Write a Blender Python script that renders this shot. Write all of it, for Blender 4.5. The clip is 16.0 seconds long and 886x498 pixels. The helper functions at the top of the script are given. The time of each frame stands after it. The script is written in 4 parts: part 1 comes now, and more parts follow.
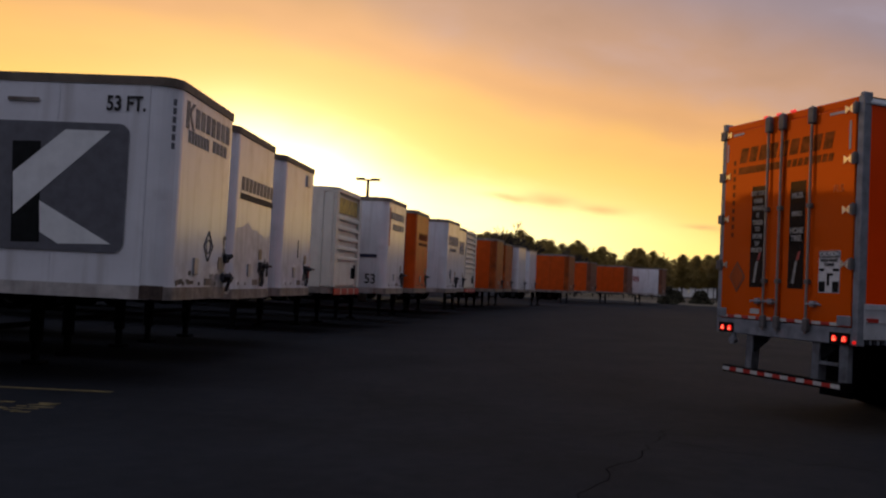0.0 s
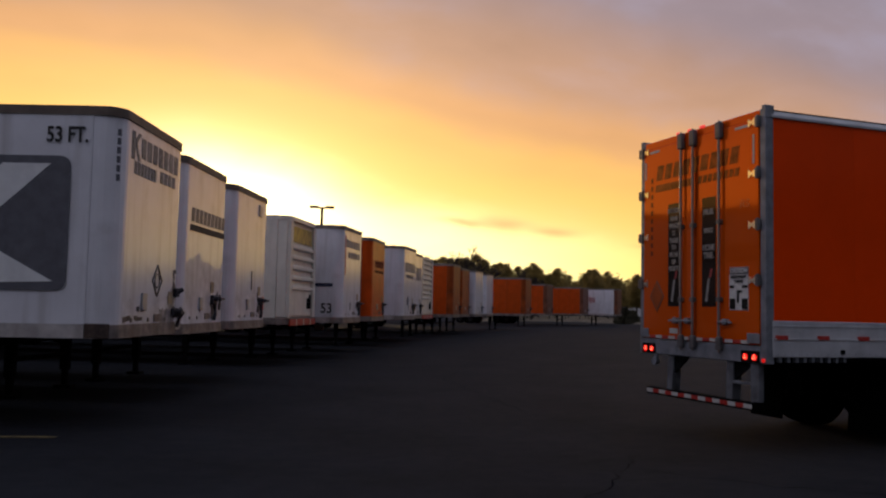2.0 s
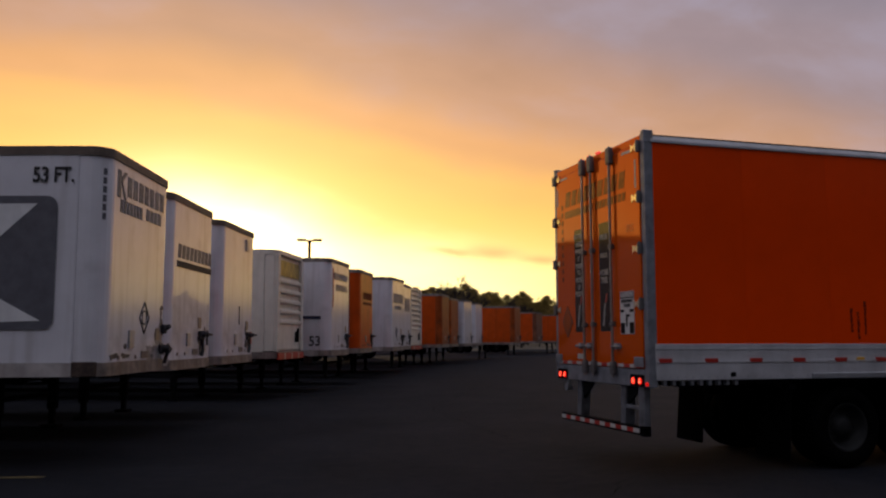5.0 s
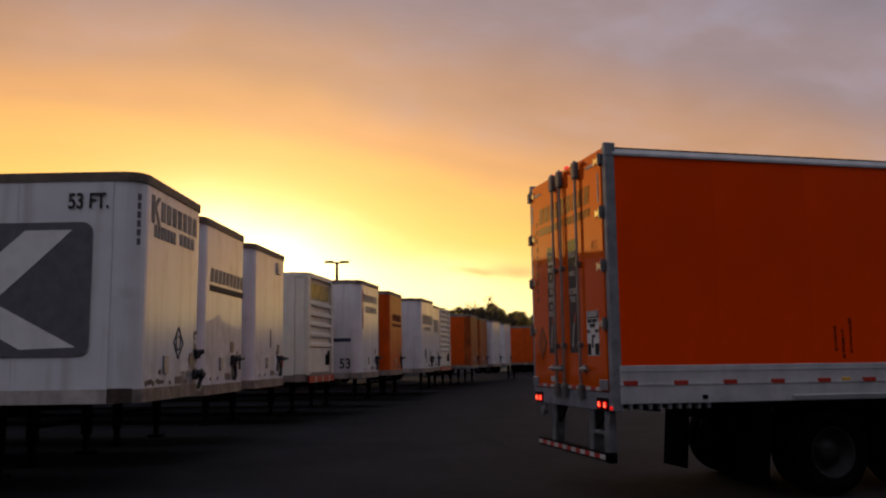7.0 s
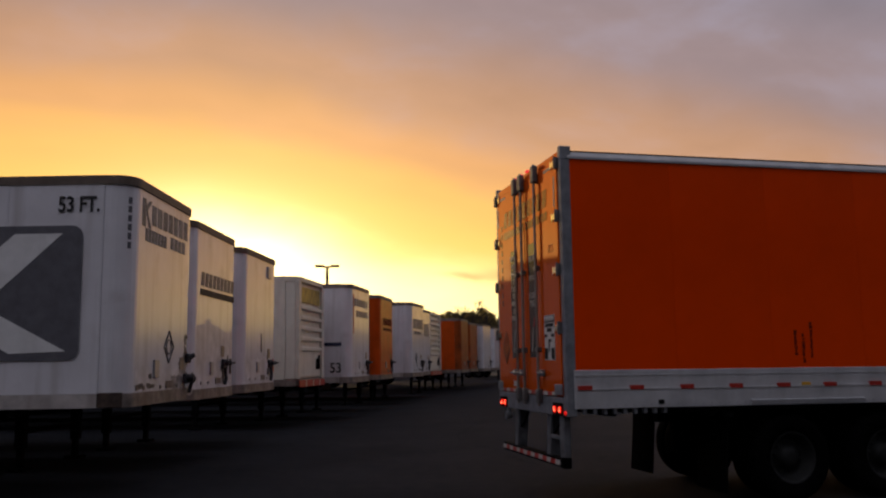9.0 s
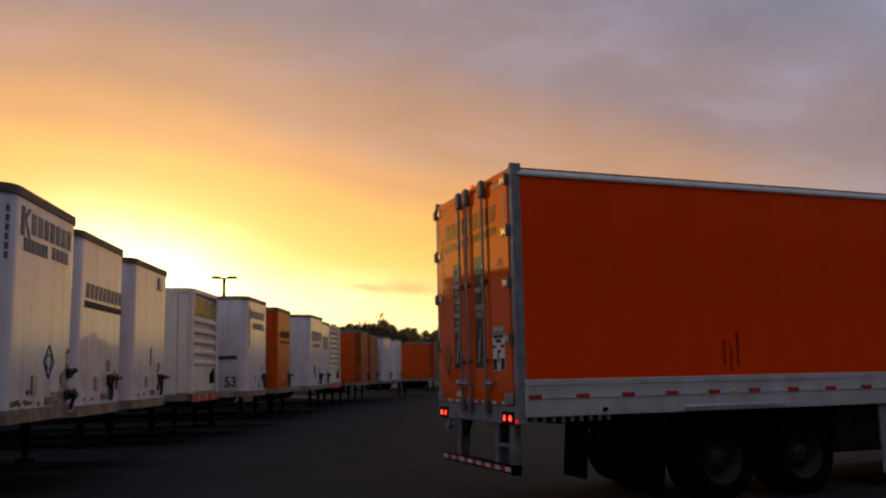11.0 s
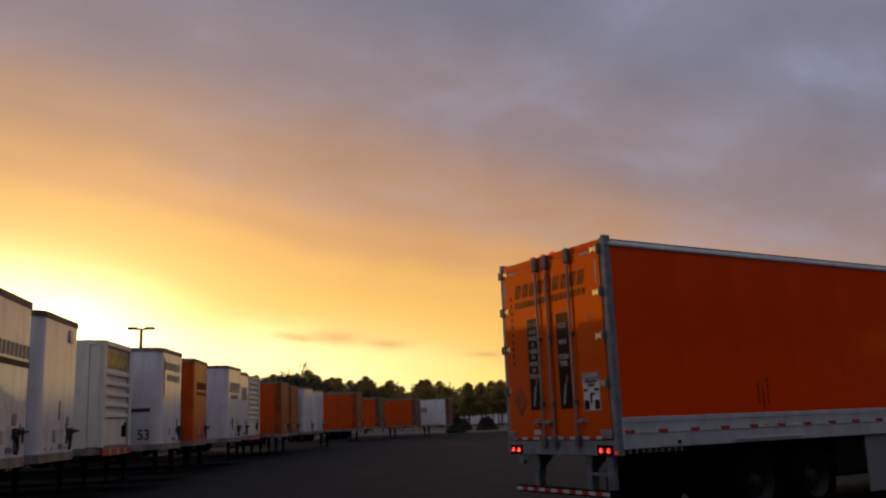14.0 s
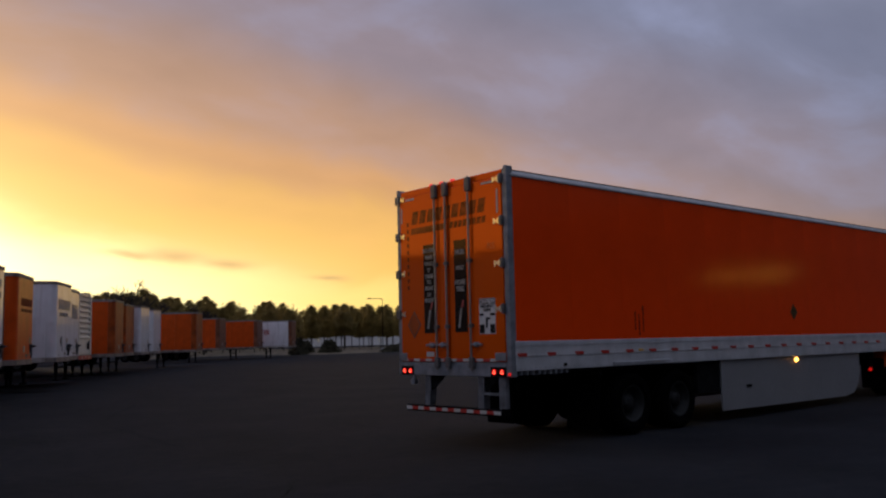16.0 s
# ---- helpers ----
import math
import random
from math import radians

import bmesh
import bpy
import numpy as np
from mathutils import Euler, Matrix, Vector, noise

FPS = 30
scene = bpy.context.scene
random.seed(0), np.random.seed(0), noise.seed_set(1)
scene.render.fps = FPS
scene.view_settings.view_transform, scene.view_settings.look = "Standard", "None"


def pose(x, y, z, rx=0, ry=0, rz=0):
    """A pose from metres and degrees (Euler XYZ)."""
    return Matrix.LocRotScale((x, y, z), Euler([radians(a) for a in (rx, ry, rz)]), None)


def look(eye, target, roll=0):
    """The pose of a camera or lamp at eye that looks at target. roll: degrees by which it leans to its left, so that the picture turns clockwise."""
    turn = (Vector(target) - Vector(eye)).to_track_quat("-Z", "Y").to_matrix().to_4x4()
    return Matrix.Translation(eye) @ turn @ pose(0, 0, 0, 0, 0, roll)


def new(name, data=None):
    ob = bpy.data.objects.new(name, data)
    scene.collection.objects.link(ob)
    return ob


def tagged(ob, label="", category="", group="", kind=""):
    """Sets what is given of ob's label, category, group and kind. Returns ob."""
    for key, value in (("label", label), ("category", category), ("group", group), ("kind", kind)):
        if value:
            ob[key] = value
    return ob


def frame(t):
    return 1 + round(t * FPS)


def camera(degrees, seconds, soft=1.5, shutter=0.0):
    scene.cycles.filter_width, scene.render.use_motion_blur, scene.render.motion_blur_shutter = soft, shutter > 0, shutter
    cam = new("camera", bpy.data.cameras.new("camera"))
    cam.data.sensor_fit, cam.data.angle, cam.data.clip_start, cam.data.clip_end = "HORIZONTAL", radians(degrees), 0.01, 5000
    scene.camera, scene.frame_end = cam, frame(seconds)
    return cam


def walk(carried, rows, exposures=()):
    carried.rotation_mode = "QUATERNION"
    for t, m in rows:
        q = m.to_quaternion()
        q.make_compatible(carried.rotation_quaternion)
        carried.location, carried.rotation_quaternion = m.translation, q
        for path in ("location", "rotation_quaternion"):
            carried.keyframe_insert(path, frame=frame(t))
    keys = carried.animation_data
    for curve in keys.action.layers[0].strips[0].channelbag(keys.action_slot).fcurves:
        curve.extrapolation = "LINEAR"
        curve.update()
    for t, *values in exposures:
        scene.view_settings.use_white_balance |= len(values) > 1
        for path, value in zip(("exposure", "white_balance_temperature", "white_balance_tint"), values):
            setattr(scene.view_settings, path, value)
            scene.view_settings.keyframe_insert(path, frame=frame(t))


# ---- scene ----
# Camera: seconds, place, yaw, pitch, roll.
CAMERA_ROWS = [
    (0.0, -0.012, 0.034, 1.594, -0.12, 2.16, -2.66),
    (0.5, -0.005, 0.101, 1.600, 1.11, 2.46, -2.20),
    (1.0, -0.041, 0.209, 1.612, 0.71, 2.91, -1.60),
    (1.5, -0.105, 0.301, 1.633, -0.79, 3.37, -1.17),
    (2.0, -0.046, 0.292, 1.630, -3.03, 3.97, -1.05),
    (2.5, 0.038, 0.225, 1.621, -5.34, 4.49, -0.94),
    (3.0, 0.005, 0.175, 1.622, -6.43, 4.88, -0.70),
    (3.5, 0.051, 0.128, 1.614, -5.78, 5.19, -0.53),
    (4.0, 0.078, 0.083, 1.617, -4.96, 5.43, -0.25),
    (4.5, 0.043, 0.107, 1.624, -4.31, 5.67, 0.03),
    (7.0, -0.117, 0.304, 1.659, -1.90, 7.36, 0.87),
    (7.5, -0.159, 0.305, 1.665, -1.83, 7.48, 1.05),
    (8.0, -0.176, 0.296, 1.665, -1.65, 7.48, 1.11),
    (10.5, -0.060, 0.303, 1.637, -7.01, 8.14, 1.07),
    (11.0, -0.052, 0.279, 1.653, -9.13, 8.31, 1.44),
    (11.5, -0.014, 0.097, 1.616, -11.26, 8.66, 1.30),
    (12.0, 0.030, -0.198, 1.593, -13.22, 8.98, 1.54),
    (12.5, -0.008, -0.244, 1.578, -14.36, 9.52, 1.81),
    (13.0, 0.037, -0.311, 1.599, -14.26, 10.12, 2.12),
    (13.5, 0.102, -0.382, 1.608, -14.00, 10.81, 2.28),
    (14.0, 0.144, -0.404, 1.611, -13.96, 11.41, 2.33),
    (14.5, 0.134, -0.341, 1.619, -15.11, 11.01, 2.26),
    (15.0, 0.071, -0.167, 1.615, -17.84, 9.39, 1.95),
    (15.5, 0.044, -0.048, 1.606, -21.22, 7.21, 1.63),
    (16.0, 0.078, -0.023, 1.617, -24.48, 6.02, 1.46),
]
cam = camera(55.0, 16.0, soft=2.2)
walk(cam, [(t, pose(x, y, z, 90 + p, r, w)) for t, x, y, z, w, p, r in CAMERA_ROWS],
     exposures=[(0, 0.08, 6300, 11), (4, 0.1, 6500, 13), (7.5, 0.04, 6950, 12), (11, 0.03, 6800, 12), (12.5, -0.02, 6550, 11),
                (13.5, -0.07, 6450, 10), (14.5, -0.23, 6400, 10), (15, -0.26, 6300, 10), (15.5, -0.2, 6100, 10), (16, -0.06, 5950, 10)])

# Moving semi-trailer: seconds, place of the rear sill on the ground, heading, turn of the wheels.
TRAILER_ROWS = [
    (0.0, 4.514, 11.341, -70.39, 0.0),
    (0.5, 4.349, 11.323, -71.21, 18.6),
    (1.0, 4.178, 11.266, -71.78, 39.2),
    (1.5, 4.002, 11.193, -72.18, 61.0),
    (2.0, 3.853, 11.210, -73.08, 76.7),
    (2.5, 3.704, 11.251, -74.03, 91.7),
    (3.0, 3.475, 11.224, -74.55, 117.8),
    (3.5, 3.327, 11.230, -75.13, 134.0),
    (4.0, 3.168, 11.233, -75.85, 151.6),
    (4.5, 2.956, 11.212, -76.84, 175.7),
    (5.1, 2.707, 11.173, -77.35, 204.5),
    (5.7, 2.399, 11.131, -77.85, 240.0),
    (6.3, 2.094, 11.085, -78.28, 275.3),
    (7.0, 1.831, 11.025, -78.58, 306.3),
    (7.5, 1.660, 11.018, -79.45, 325.6),
    (8.0, 1.526, 10.993, -79.57, 341.3),
    (8.6, 1.425, 10.969, -79.83, 353.1),
    (9.2, 1.445, 10.982, -79.96, 350.6),
    (9.8, 1.583, 11.016, -79.87, 334.4),
    (10.5, 1.889, 11.059, -79.36, 299.0),
    (11.0, 2.101, 11.080, -78.79, 274.7),
    (11.5, 2.451, 11.138, -78.00, 234.0),
    (12.0, 2.927, 11.232, -77.01, 178.5),
    (12.5, 3.282, 11.276, -76.05, 137.7),
    (13.0, 3.820, 11.389, -75.18, 74.8),
    (13.5, 4.375, 11.524, -74.41, 9.4),
    (14.0, 4.900, 11.657, -73.84, -52.7),
    (14.5, 5.311, 11.753, -73.47, -100.9),
    (15.0, 5.540, 11.791, -73.37, -127.4),
    (15.5, 5.594, 11.802, -73.56, -133.6),
    (16.0, 5.631, 11.851, -74.18, -139.3),
]


# ---------------------------------------------------------------- world and light
SUN_AZ, SUN_EL = 11.0, 8.0      # degrees left of +y, and above the horizon


def make_world():
    w = bpy.data.worlds.new("sunset_sky")
    w.use_nodes = True
    scene.world = w
    nt = w.node_tree
    nt.nodes.clear()
    N = nt.nodes.new
    link = nt.links.new

    def math_node(op, a, b=None, c=None, clamp=False):
        n = N("ShaderNodeMath")
        n.operation, n.use_clamp = op, clamp
        for k, v in enumerate((a, b, c)):
            if v is None:
                continue
            if isinstance(v, (int, float)):
                n.inputs[k].default_value = v
            else:
                link(v, n.inputs[k])
        return n.outputs[0]

    def dot_with(vec, d):
        n = N("ShaderNodeVectorMath")
        n.operation = "DOT_PRODUCT"
        link(vec, n.inputs[0])
        n.inputs[1].default_value = d
        return n.outputs["Value"]

    def ramp(fac, stops):
        n = N("ShaderNodeValToRGB")
        n.color_ramp.interpolation = "EASE"
        el = n.color_ramp.elements
        while len(el) < len(stops):
            el.new(0.5)
        for e, (p, col) in zip(el, stops):
            e.position, e.color = p, (*col, 1)
        link(fac, n.inputs[0])
        return n.outputs[0]

    def mix(kind, fac, a, b):
        n = N("ShaderNodeMix")
        n.data_type, n.blend_type = "RGBA", kind
        for sock, v in ((n.inputs[0], fac), (n.inputs[6], a), (n.inputs[7], b)):
            if isinstance(v, (int, float)):
                sock.default_value = v
            elif isinstance(v, tuple):
                sock.default_value = (*v, 1)
            else:
                link(v, sock)
        return n.outputs[2]

    coord = N("ShaderNodeTexCoord")
    unit = N("ShaderNodeVectorMath")
    unit.operation = "NORMALIZE"
    link(coord.outputs["Generated"], unit.inputs[0])
    v = unit.outputs[0]
    sep = N("ShaderNodeSeparateXYZ")
    link(v, sep.inputs[0])
    x, y, z = sep.outputs
    az = radians(SUN_AZ)
    el = radians(SUN_EL)
    side = dot_with(v, (-math.sin(radians(23)), math.cos(radians(23)), 0))

    # cloud deck, seen in perspective
    up = math_node("ADD", math_node("ABSOLUTE", z), 0.40)
    comb = N("ShaderNodeCombineXYZ")
    link(math_node("DIVIDE", x, up), comb.inputs[0])
    link(math_node("DIVIDE", y, up), comb.inputs[1])
    mp = N("ShaderNodeMapping")
    mp.inputs["Rotation"].default_value = (0, 0, radians(-24))
    mp.inputs["Scale"].default_value = (1.05, 1.3, 1)
    link(comb.outputs[0], mp.inputs[0])

    def cloud_noise(scale, detail, rough, distort):
        n = N("ShaderNodeTexNoise")
        n.inputs["Scale"].default_value = scale
        n.inputs["Detail"].default_value = detail
        n.inputs["Roughness"].default_value = rough
        n.inputs["Distortion"].default_value = distort
        link(mp.outputs[0], n.inputs["Vector"])
        return n.outputs["Fac"]

    broad = math_node("SUBTRACT", cloud_noise(1.3, 4, 0.5, 0.5), 0.5)
    fine = math_node("SUBTRACT", cloud_noise(3.6, 6, 0.52, 0.25), 0.5)

    turned = math_node("MINIMUM", math_node("MULTIPLY", math_node("SUBTRACT", 1.0, side), 0.44), 0.42)
    g = math_node("ADD", turned, z)
    g = math_node("MULTIPLY_ADD", broad, 0.16, g)
    g = math_node("MULTIPLY_ADD", fine, 0.05, g)
    deck = ramp(math_node("MAXIMUM", g, 0.0), [
        (0.00, (0.95, 0.62, 0.22)), (0.10, (1.03, 0.84, 0.27)), (0.16, (1.03, 0.68, 0.14)), (0.20, (1.0, 0.53, 0.08)),
        (0.25, (0.92, 0.46, 0.085)), (0.30, (0.71, 0.335, 0.105)), (0.36, (0.50, 0.262, 0.145)),
        (0.46, (0.300, 0.216, 0.228)), (0.60, (0.225, 0.218, 0.292)), (0.80, (0.30, 0.305, 0.38)), (1.0, (0.50, 0.505, 0.60))])
    lumps = math_node("MULTIPLY_ADD", math_node("MULTIPLY_ADD", broad, 0.8, fine), 0.75, 1.0)
    tone = N("ShaderNodeCombineXYZ")
    for k in range(3):
        link(lumps, tone.inputs[k])
    deck = mix("MULTIPLY", math_node("MULTIPLY", g, 2.0, clamp=True), deck, tone.outputs[0])

    gaps = math_node("MULTIPLY", math_node("MULTIPLY_ADD", broad, 0.7, fine), 2.4, clamp=True)
    thin = math_node("MULTIPLY", math_node("SUBTRACT", g, 0.30), 4.0, clamp=True)
    deck = mix("MIX", math_node("MULTIPLY", gaps, thin), deck, (0.31, 0.315, 0.45))

    # glow round the hidden sun, drawn out along the horizon
    ahead = math_node("MAXIMUM", y, 0.05)
    across = math_node("DIVIDE", x, ahead)

    def puff(az_deg, el_deg, half_w, half_h, rough=0.0, slope=0.0):
        """1 at the middle of a soft oval in the sky, falling to 0; half widths in degrees."""
        a = math_node("ADD", across, math.tan(radians(az_deg)))
        b = math_node("SUBTRACT", z, math.sin(radians(el_deg)))
        b = math_node("MULTIPLY_ADD", a, slope, b)
        if rough:
            b = math_node("MULTIPLY_ADD", fine, rough, b)
        a = math_node("DIVIDE", a, radians(half_w))
        b = math_node("DIVIDE", b, radians(half_h))
        d = math_node("ADD", math_node("MULTIPLY", a, a), math_node("MULTIPLY", b, b))
        e = math_node("EXPONENT", math_node("MULTIPLY", d, -1.0))
        return math_node("MULTIPLY", e, math_node("GREATER_THAN", y, 0.06))

    deck = mix("ADD", puff(SUN_AZ, 6.9, 7.0, 3.0, 0.03, 0.12), deck, (1.5, 1.30, 0.85))
    deck = mix("ADD", puff(0.0, 4.4, 14, 2.3, 0.03, 0.06), deck, (0.42, 0.44, 0.36))
    for where in ((-7.1, 5.75, 1.7, 0.42), (-10.4, 5.2, 1.5, 0.32), (-4.4, 5.7, 1.6, 0.25), (-17.0, 4.2, 1.2, 0.18)):
        deck = mix("MIX", math_node("MULTIPLY", puff(*where, 0.02, 0.05), 0.8), deck, (0.68, 0.39, 0.12))

    # the dusk deepens away from the sunset, low over the opposite horizon
    away = math_node("MULTIPLY", math_node("MULTIPLY_ADD", x, 0.8, math_node("MULTIPLY", y, -0.8), clamp=True), math_node("SUBTRACT", 1.0, math_node("MULTIPLY", z, z)))
    deck = mix("MIX", math_node("MULTIPLY", away, 1.0, clamp=True), deck, (0.03, 0.033, 0.05))

    sky = N("ShaderNodeTexSky")
    sky.sky_type, sky.sun_disc = "NISHITA", False
    sky.sun_elevation, sky.sun_rotation = el, -az
    air = mix("MULTIPLY", 1.0, sky.outputs[0], (0.05, 0.05, 0.05))
    bg = N("ShaderNodeBackground")
    link(mix("ADD", 0.25, deck, air), bg.inputs[0])
    bg.inputs[1].default_value = 1.0
    out = N("ShaderNodeOutputWorld")
    link(bg.outputs[0], out.inputs[0])


make_world()
sun = new("sun", bpy.data.lights.new("sun", "SUN"))
sun.data.energy, sun.data.angle, sun.data.color = 0.5, radians(10), (1.0, 0.72, 0.42)
_a, _e = radians(SUN_AZ), radians(SUN_EL)
sun.matrix_world = look((-math.sin(_a) * 100, math.cos(_a) * 100, 100 * math.tan(_e)), (0, 0, 0))


# ---------------------------------------------------------------- materials
def material(name, base, rough=0.5, metal=0.0, vary=0.12, scale=6.0, streak=0.0, bump=0.0, bump_scale=60.0, coat=0.0, emit=0.0, dirt=None, rand=0.0, spec=0.5, tint=None, through_leaf=0.0):
    m = bpy.data.materials.new(name)
    m.use_nodes = True
    nt = m.node_tree
    b = nt.nodes["Principled BSDF"]
    N, link = nt.nodes.new, nt.links.new
    b.inputs["Roughness"].default_value = rough
    b.inputs["Metallic"].default_value = metal
    b.inputs["Specular IOR Level"].default_value = spec
    b.inputs["Coat Weight"].default_value = coat
    if tint:
        b.inputs["Specular Tint"].default_value = (*tint, 1)
    b.inputs["Coat Roughness"].default_value = 0.08
    co = N("ShaderNodeTexCoord")

    def noise_node(sc, detail, stretch=(1, 1, 1)):
        mp = N("ShaderNodeMapping")
        mp.inputs["Scale"].default_value = stretch
        link(co.outputs["Object"], mp.inputs[0])
        n = N("ShaderNodeTexNoise")
        n.inputs["Scale"].default_value, n.inputs["Detail"].default_value = sc, detail
        link(mp.outputs[0], n.inputs["Vector"])
        return n.outputs["Fac"]

    def mixc(fac, a, c, kind="MIX"):
        n = N("ShaderNodeMix")
        n.data_type, n.blend_type = "RGBA", kind
        for sock, val in ((n.inputs[0], fac), (n.inputs[6], a), (n.inputs[7], c)):
            if isinstance(val, tuple):
                sock.default_value = (*val, 1)
            elif isinstance(val, (int, float)):
                sock.default_value = val
            else:
                link(val, sock)
        return n.outputs[2]

    def span(fac, lo, hi, a, c):
        n = N("ShaderNodeMapRange")
        link(fac, n.inputs[0])
        for k, val in enumerate((lo, hi, a, c)):
            n.inputs[k + 1].default_value = val
        return n.outputs[0]

    dark = tuple(c * (1 - 2.2 * vary) for c in base)
    light = tuple(min(1, c * (1 + vary)) for c in base)
    col = mixc(span(noise_node(scale, 6), 0.3, 0.7, 0, 1), dark, light)
    grain = noise_node(scale * 9, 4)
    col = mixc(span(grain, 0.55, 0.8, 0, vary * 1.5), col, tuple(c * 0.6 for c in base))
    if streak:
        tint = dirt or tuple(c * 0.5 for c in base)
        runs = noise_node(5.0, 5, (1, 1, 0.08))
        col = mixc(span(runs, 0.5, 0.75, 0, streak), col, tint)
        spots = noise_node(1.7, 8)
        col = mixc(span(spots, 0.58, 0.75, 0, streak * 0.8), col, tint)
    if rand:
        info = N("ShaderNodeObjectInfo")
        col = mixc(span(info.outputs["Random"], 0, 1, 0, rand), col, tuple(c * 0.7 for c in base))
    link(col, b.inputs["Base Color"])
    link(span(grain, 0.3, 0.7, max(0.02, rough - (0.06 if rough > 0.3 else 0.01)), min(1, rough + (0.1 if rough > 0.3 else 0.015))), b.inputs["Roughness"])
    if bump:
        n = N("ShaderNodeBump")
        n.inputs["Strength"].default_value, n.inputs["Distance"].default_value = bump, 0.02
        link(noise_node(bump_scale, 5), n.inputs["Height"])
        link(n.outputs[0], b.inputs["Normal"])
    if through_leaf:
        lit = N("ShaderNodeBsdfTranslucent")
        link(col, lit.inputs[0])
        both = N("ShaderNodeMixShader")
        both.inputs[0].default_value = through_leaf
        link(b.outputs[0], both.inputs[1])
        link(lit.outputs[0], both.inputs[2])
        link(both.outputs[0], nt.nodes["Material Output"].inputs[0])
    if emit:
        b.inputs["Emission Color"].default_value = (*base, 1)
        b.inputs["Emission Strength"].default_value = emit
    return m


WHITE = material("white_painted_metal", (0.765, 0.757, 0.80), 0.19, vary=0.05, scale=1.6, streak=0.5, dirt=(0.40, 0.37, 0.36), rand=0.12, spec=0.45)
CREAM = material("cream_painted_metal", (0.73, 0.69, 0.61), 0.40, vary=0.06, scale=2.5, streak=0.3, dirt=(0.42, 0.37, 0.28))
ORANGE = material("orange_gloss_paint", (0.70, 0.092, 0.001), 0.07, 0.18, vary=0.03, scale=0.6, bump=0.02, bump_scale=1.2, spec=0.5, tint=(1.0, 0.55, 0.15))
ORANGE_SIDE = material("orange_side_sheet", (0.92, 0.060, 0.0008), 0.13, vary=0.07, scale=0.5, bump=0.03, bump_scale=0.8, spec=0.22, tint=(1.0, 0.5, 0.2))
ORANGE_OLD = material("faded_orange_paint", (0.58, 0.075, 0.007), 0.36, vary=0.10, scale=2.0, streak=0.35, dirt=(0.22, 0.05, 0.015), rand=0.25, spec=0.25, tint=(1.0, 0.7, 0.4))
BROWN_NOSE = material("browned_orange_paint", (0.22, 0.085, 0.050), 0.45, vary=0.22, scale=2.0, streak=0.55, dirt=(0.11, 0.05, 0.025), spec=0.2, tint=(1.0, 0.8, 0.65))
RUSTY_NOSE = material("sooty_orange_nose", (0.36, 0.070, 0.014), 0.45, vary=0.25, scale=2.0, streak=0.8, dirt=(0.13, 0.065, 0.04), rand=0.2, spec=0.2, tint=(1.0, 0.8, 0.65))
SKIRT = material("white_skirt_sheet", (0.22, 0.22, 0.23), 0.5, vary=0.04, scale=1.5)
ALU = material("dull_aluminium", (0.42, 0.43, 0.46), 0.42, 0.6, vary=0.10, scale=4, streak=0.15)
RAIL_WHITE = material("pale_aluminium_rail", (0.53, 0.53, 0.55), 0.45, 0.15, vary=0.08, scale=4, streak=0.25)
RAIL_DARK = material("dark_roof_rail", (0.14, 0.105, 0.082), 0.6, 0.1, vary=0.2, scale=5)
RAIL_GREY = material("weathered_bottom_rail", (0.24, 0.205, 0.185), 0.6, 0.2, vary=0.25, scale=5, streak=0.6, dirt=(0.11, 0.06, 0.04))
RAIL_DIRTY = material("dirty_white_bottom_rail", (0.50, 0.46, 0.44), 0.5, 0.1, vary=0.18, scale=4, streak=0.6, dirt=(0.17, 0.12, 0.10))
RUST = material("rusty_corner_iron", (0.07, 0.045, 0.035), 0.8, 0.1, vary=0.3, scale=9, bump=0.3)
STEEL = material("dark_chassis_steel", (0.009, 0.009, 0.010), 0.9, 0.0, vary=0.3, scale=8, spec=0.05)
KEEPER = material("dull_keeper_steel", (0.15, 0.14, 0.14), 0.5, 0.4, vary=0.15, scale=8)
STRUT = material("dirty_guard_steel", (0.14, 0.145, 0.16), 0.6, 0.2, vary=0.25, scale=7, streak=0.3)
GALV = material("galvanised_steel", (0.25, 0.26, 0.29), 0.5, 0.4, vary=0.15, scale=8)
ROD = material("worn_rod", (0.30, 0.26, 0.24), 0.42, 0.6, vary=0.1, scale=10)
CHROME = material("bright_hinge_steel", (0.90, 0.80, 0.62), 0.25, 1.0, vary=0.1, scale=10)
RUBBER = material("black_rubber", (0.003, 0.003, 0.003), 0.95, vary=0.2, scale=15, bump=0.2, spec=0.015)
# pale rims coloured near black: the shade under the trailers is in the base
RIM = material("shade_dark_wheel_rim", (0.016, 0.017, 0.017), 0.55, 0.0, vary=0.12, scale=9, spec=0.2)
PLATE_GREY = material("slate_grey_vinyl", (0.115, 0.115, 0.135), 0.5, vary=0.12, scale=6, streak=0.15, dirt=(0.16, 0.16, 0.17))
PLATE_DARK = material("black_vinyl", (0.008, 0.009, 0.010), 0.5, vary=0.2, scale=9, spec=0.15)
LOGO_WHITE = material("white_vinyl", (0.78, 0.78, 0.78), 0.5, vary=0.05, scale=5, streak=0.2)
LETTER = material("faded_black_lettering", (0.05, 0.048, 0.05), 0.6, vary=0.3, scale=30, spec=0.15)
MARK_BROWN = material("worn_dark_mark", (0.23, 0.048, 0.010), 0.16, 0.1, vary=0.3, scale=9, spec=0.35, tint=(1.0, 0.5, 0.15))
LETTER_FADED = material("faded_grey_lettering", (0.20, 0.19, 0.19), 0.6, vary=0.25, scale=12, streak=0.5, dirt=(0.40, 0.39, 0.39))
LETTER_WHITE = material("white_lettering", (0.62, 0.60, 0.58), 0.5, vary=0.1, scale=20)
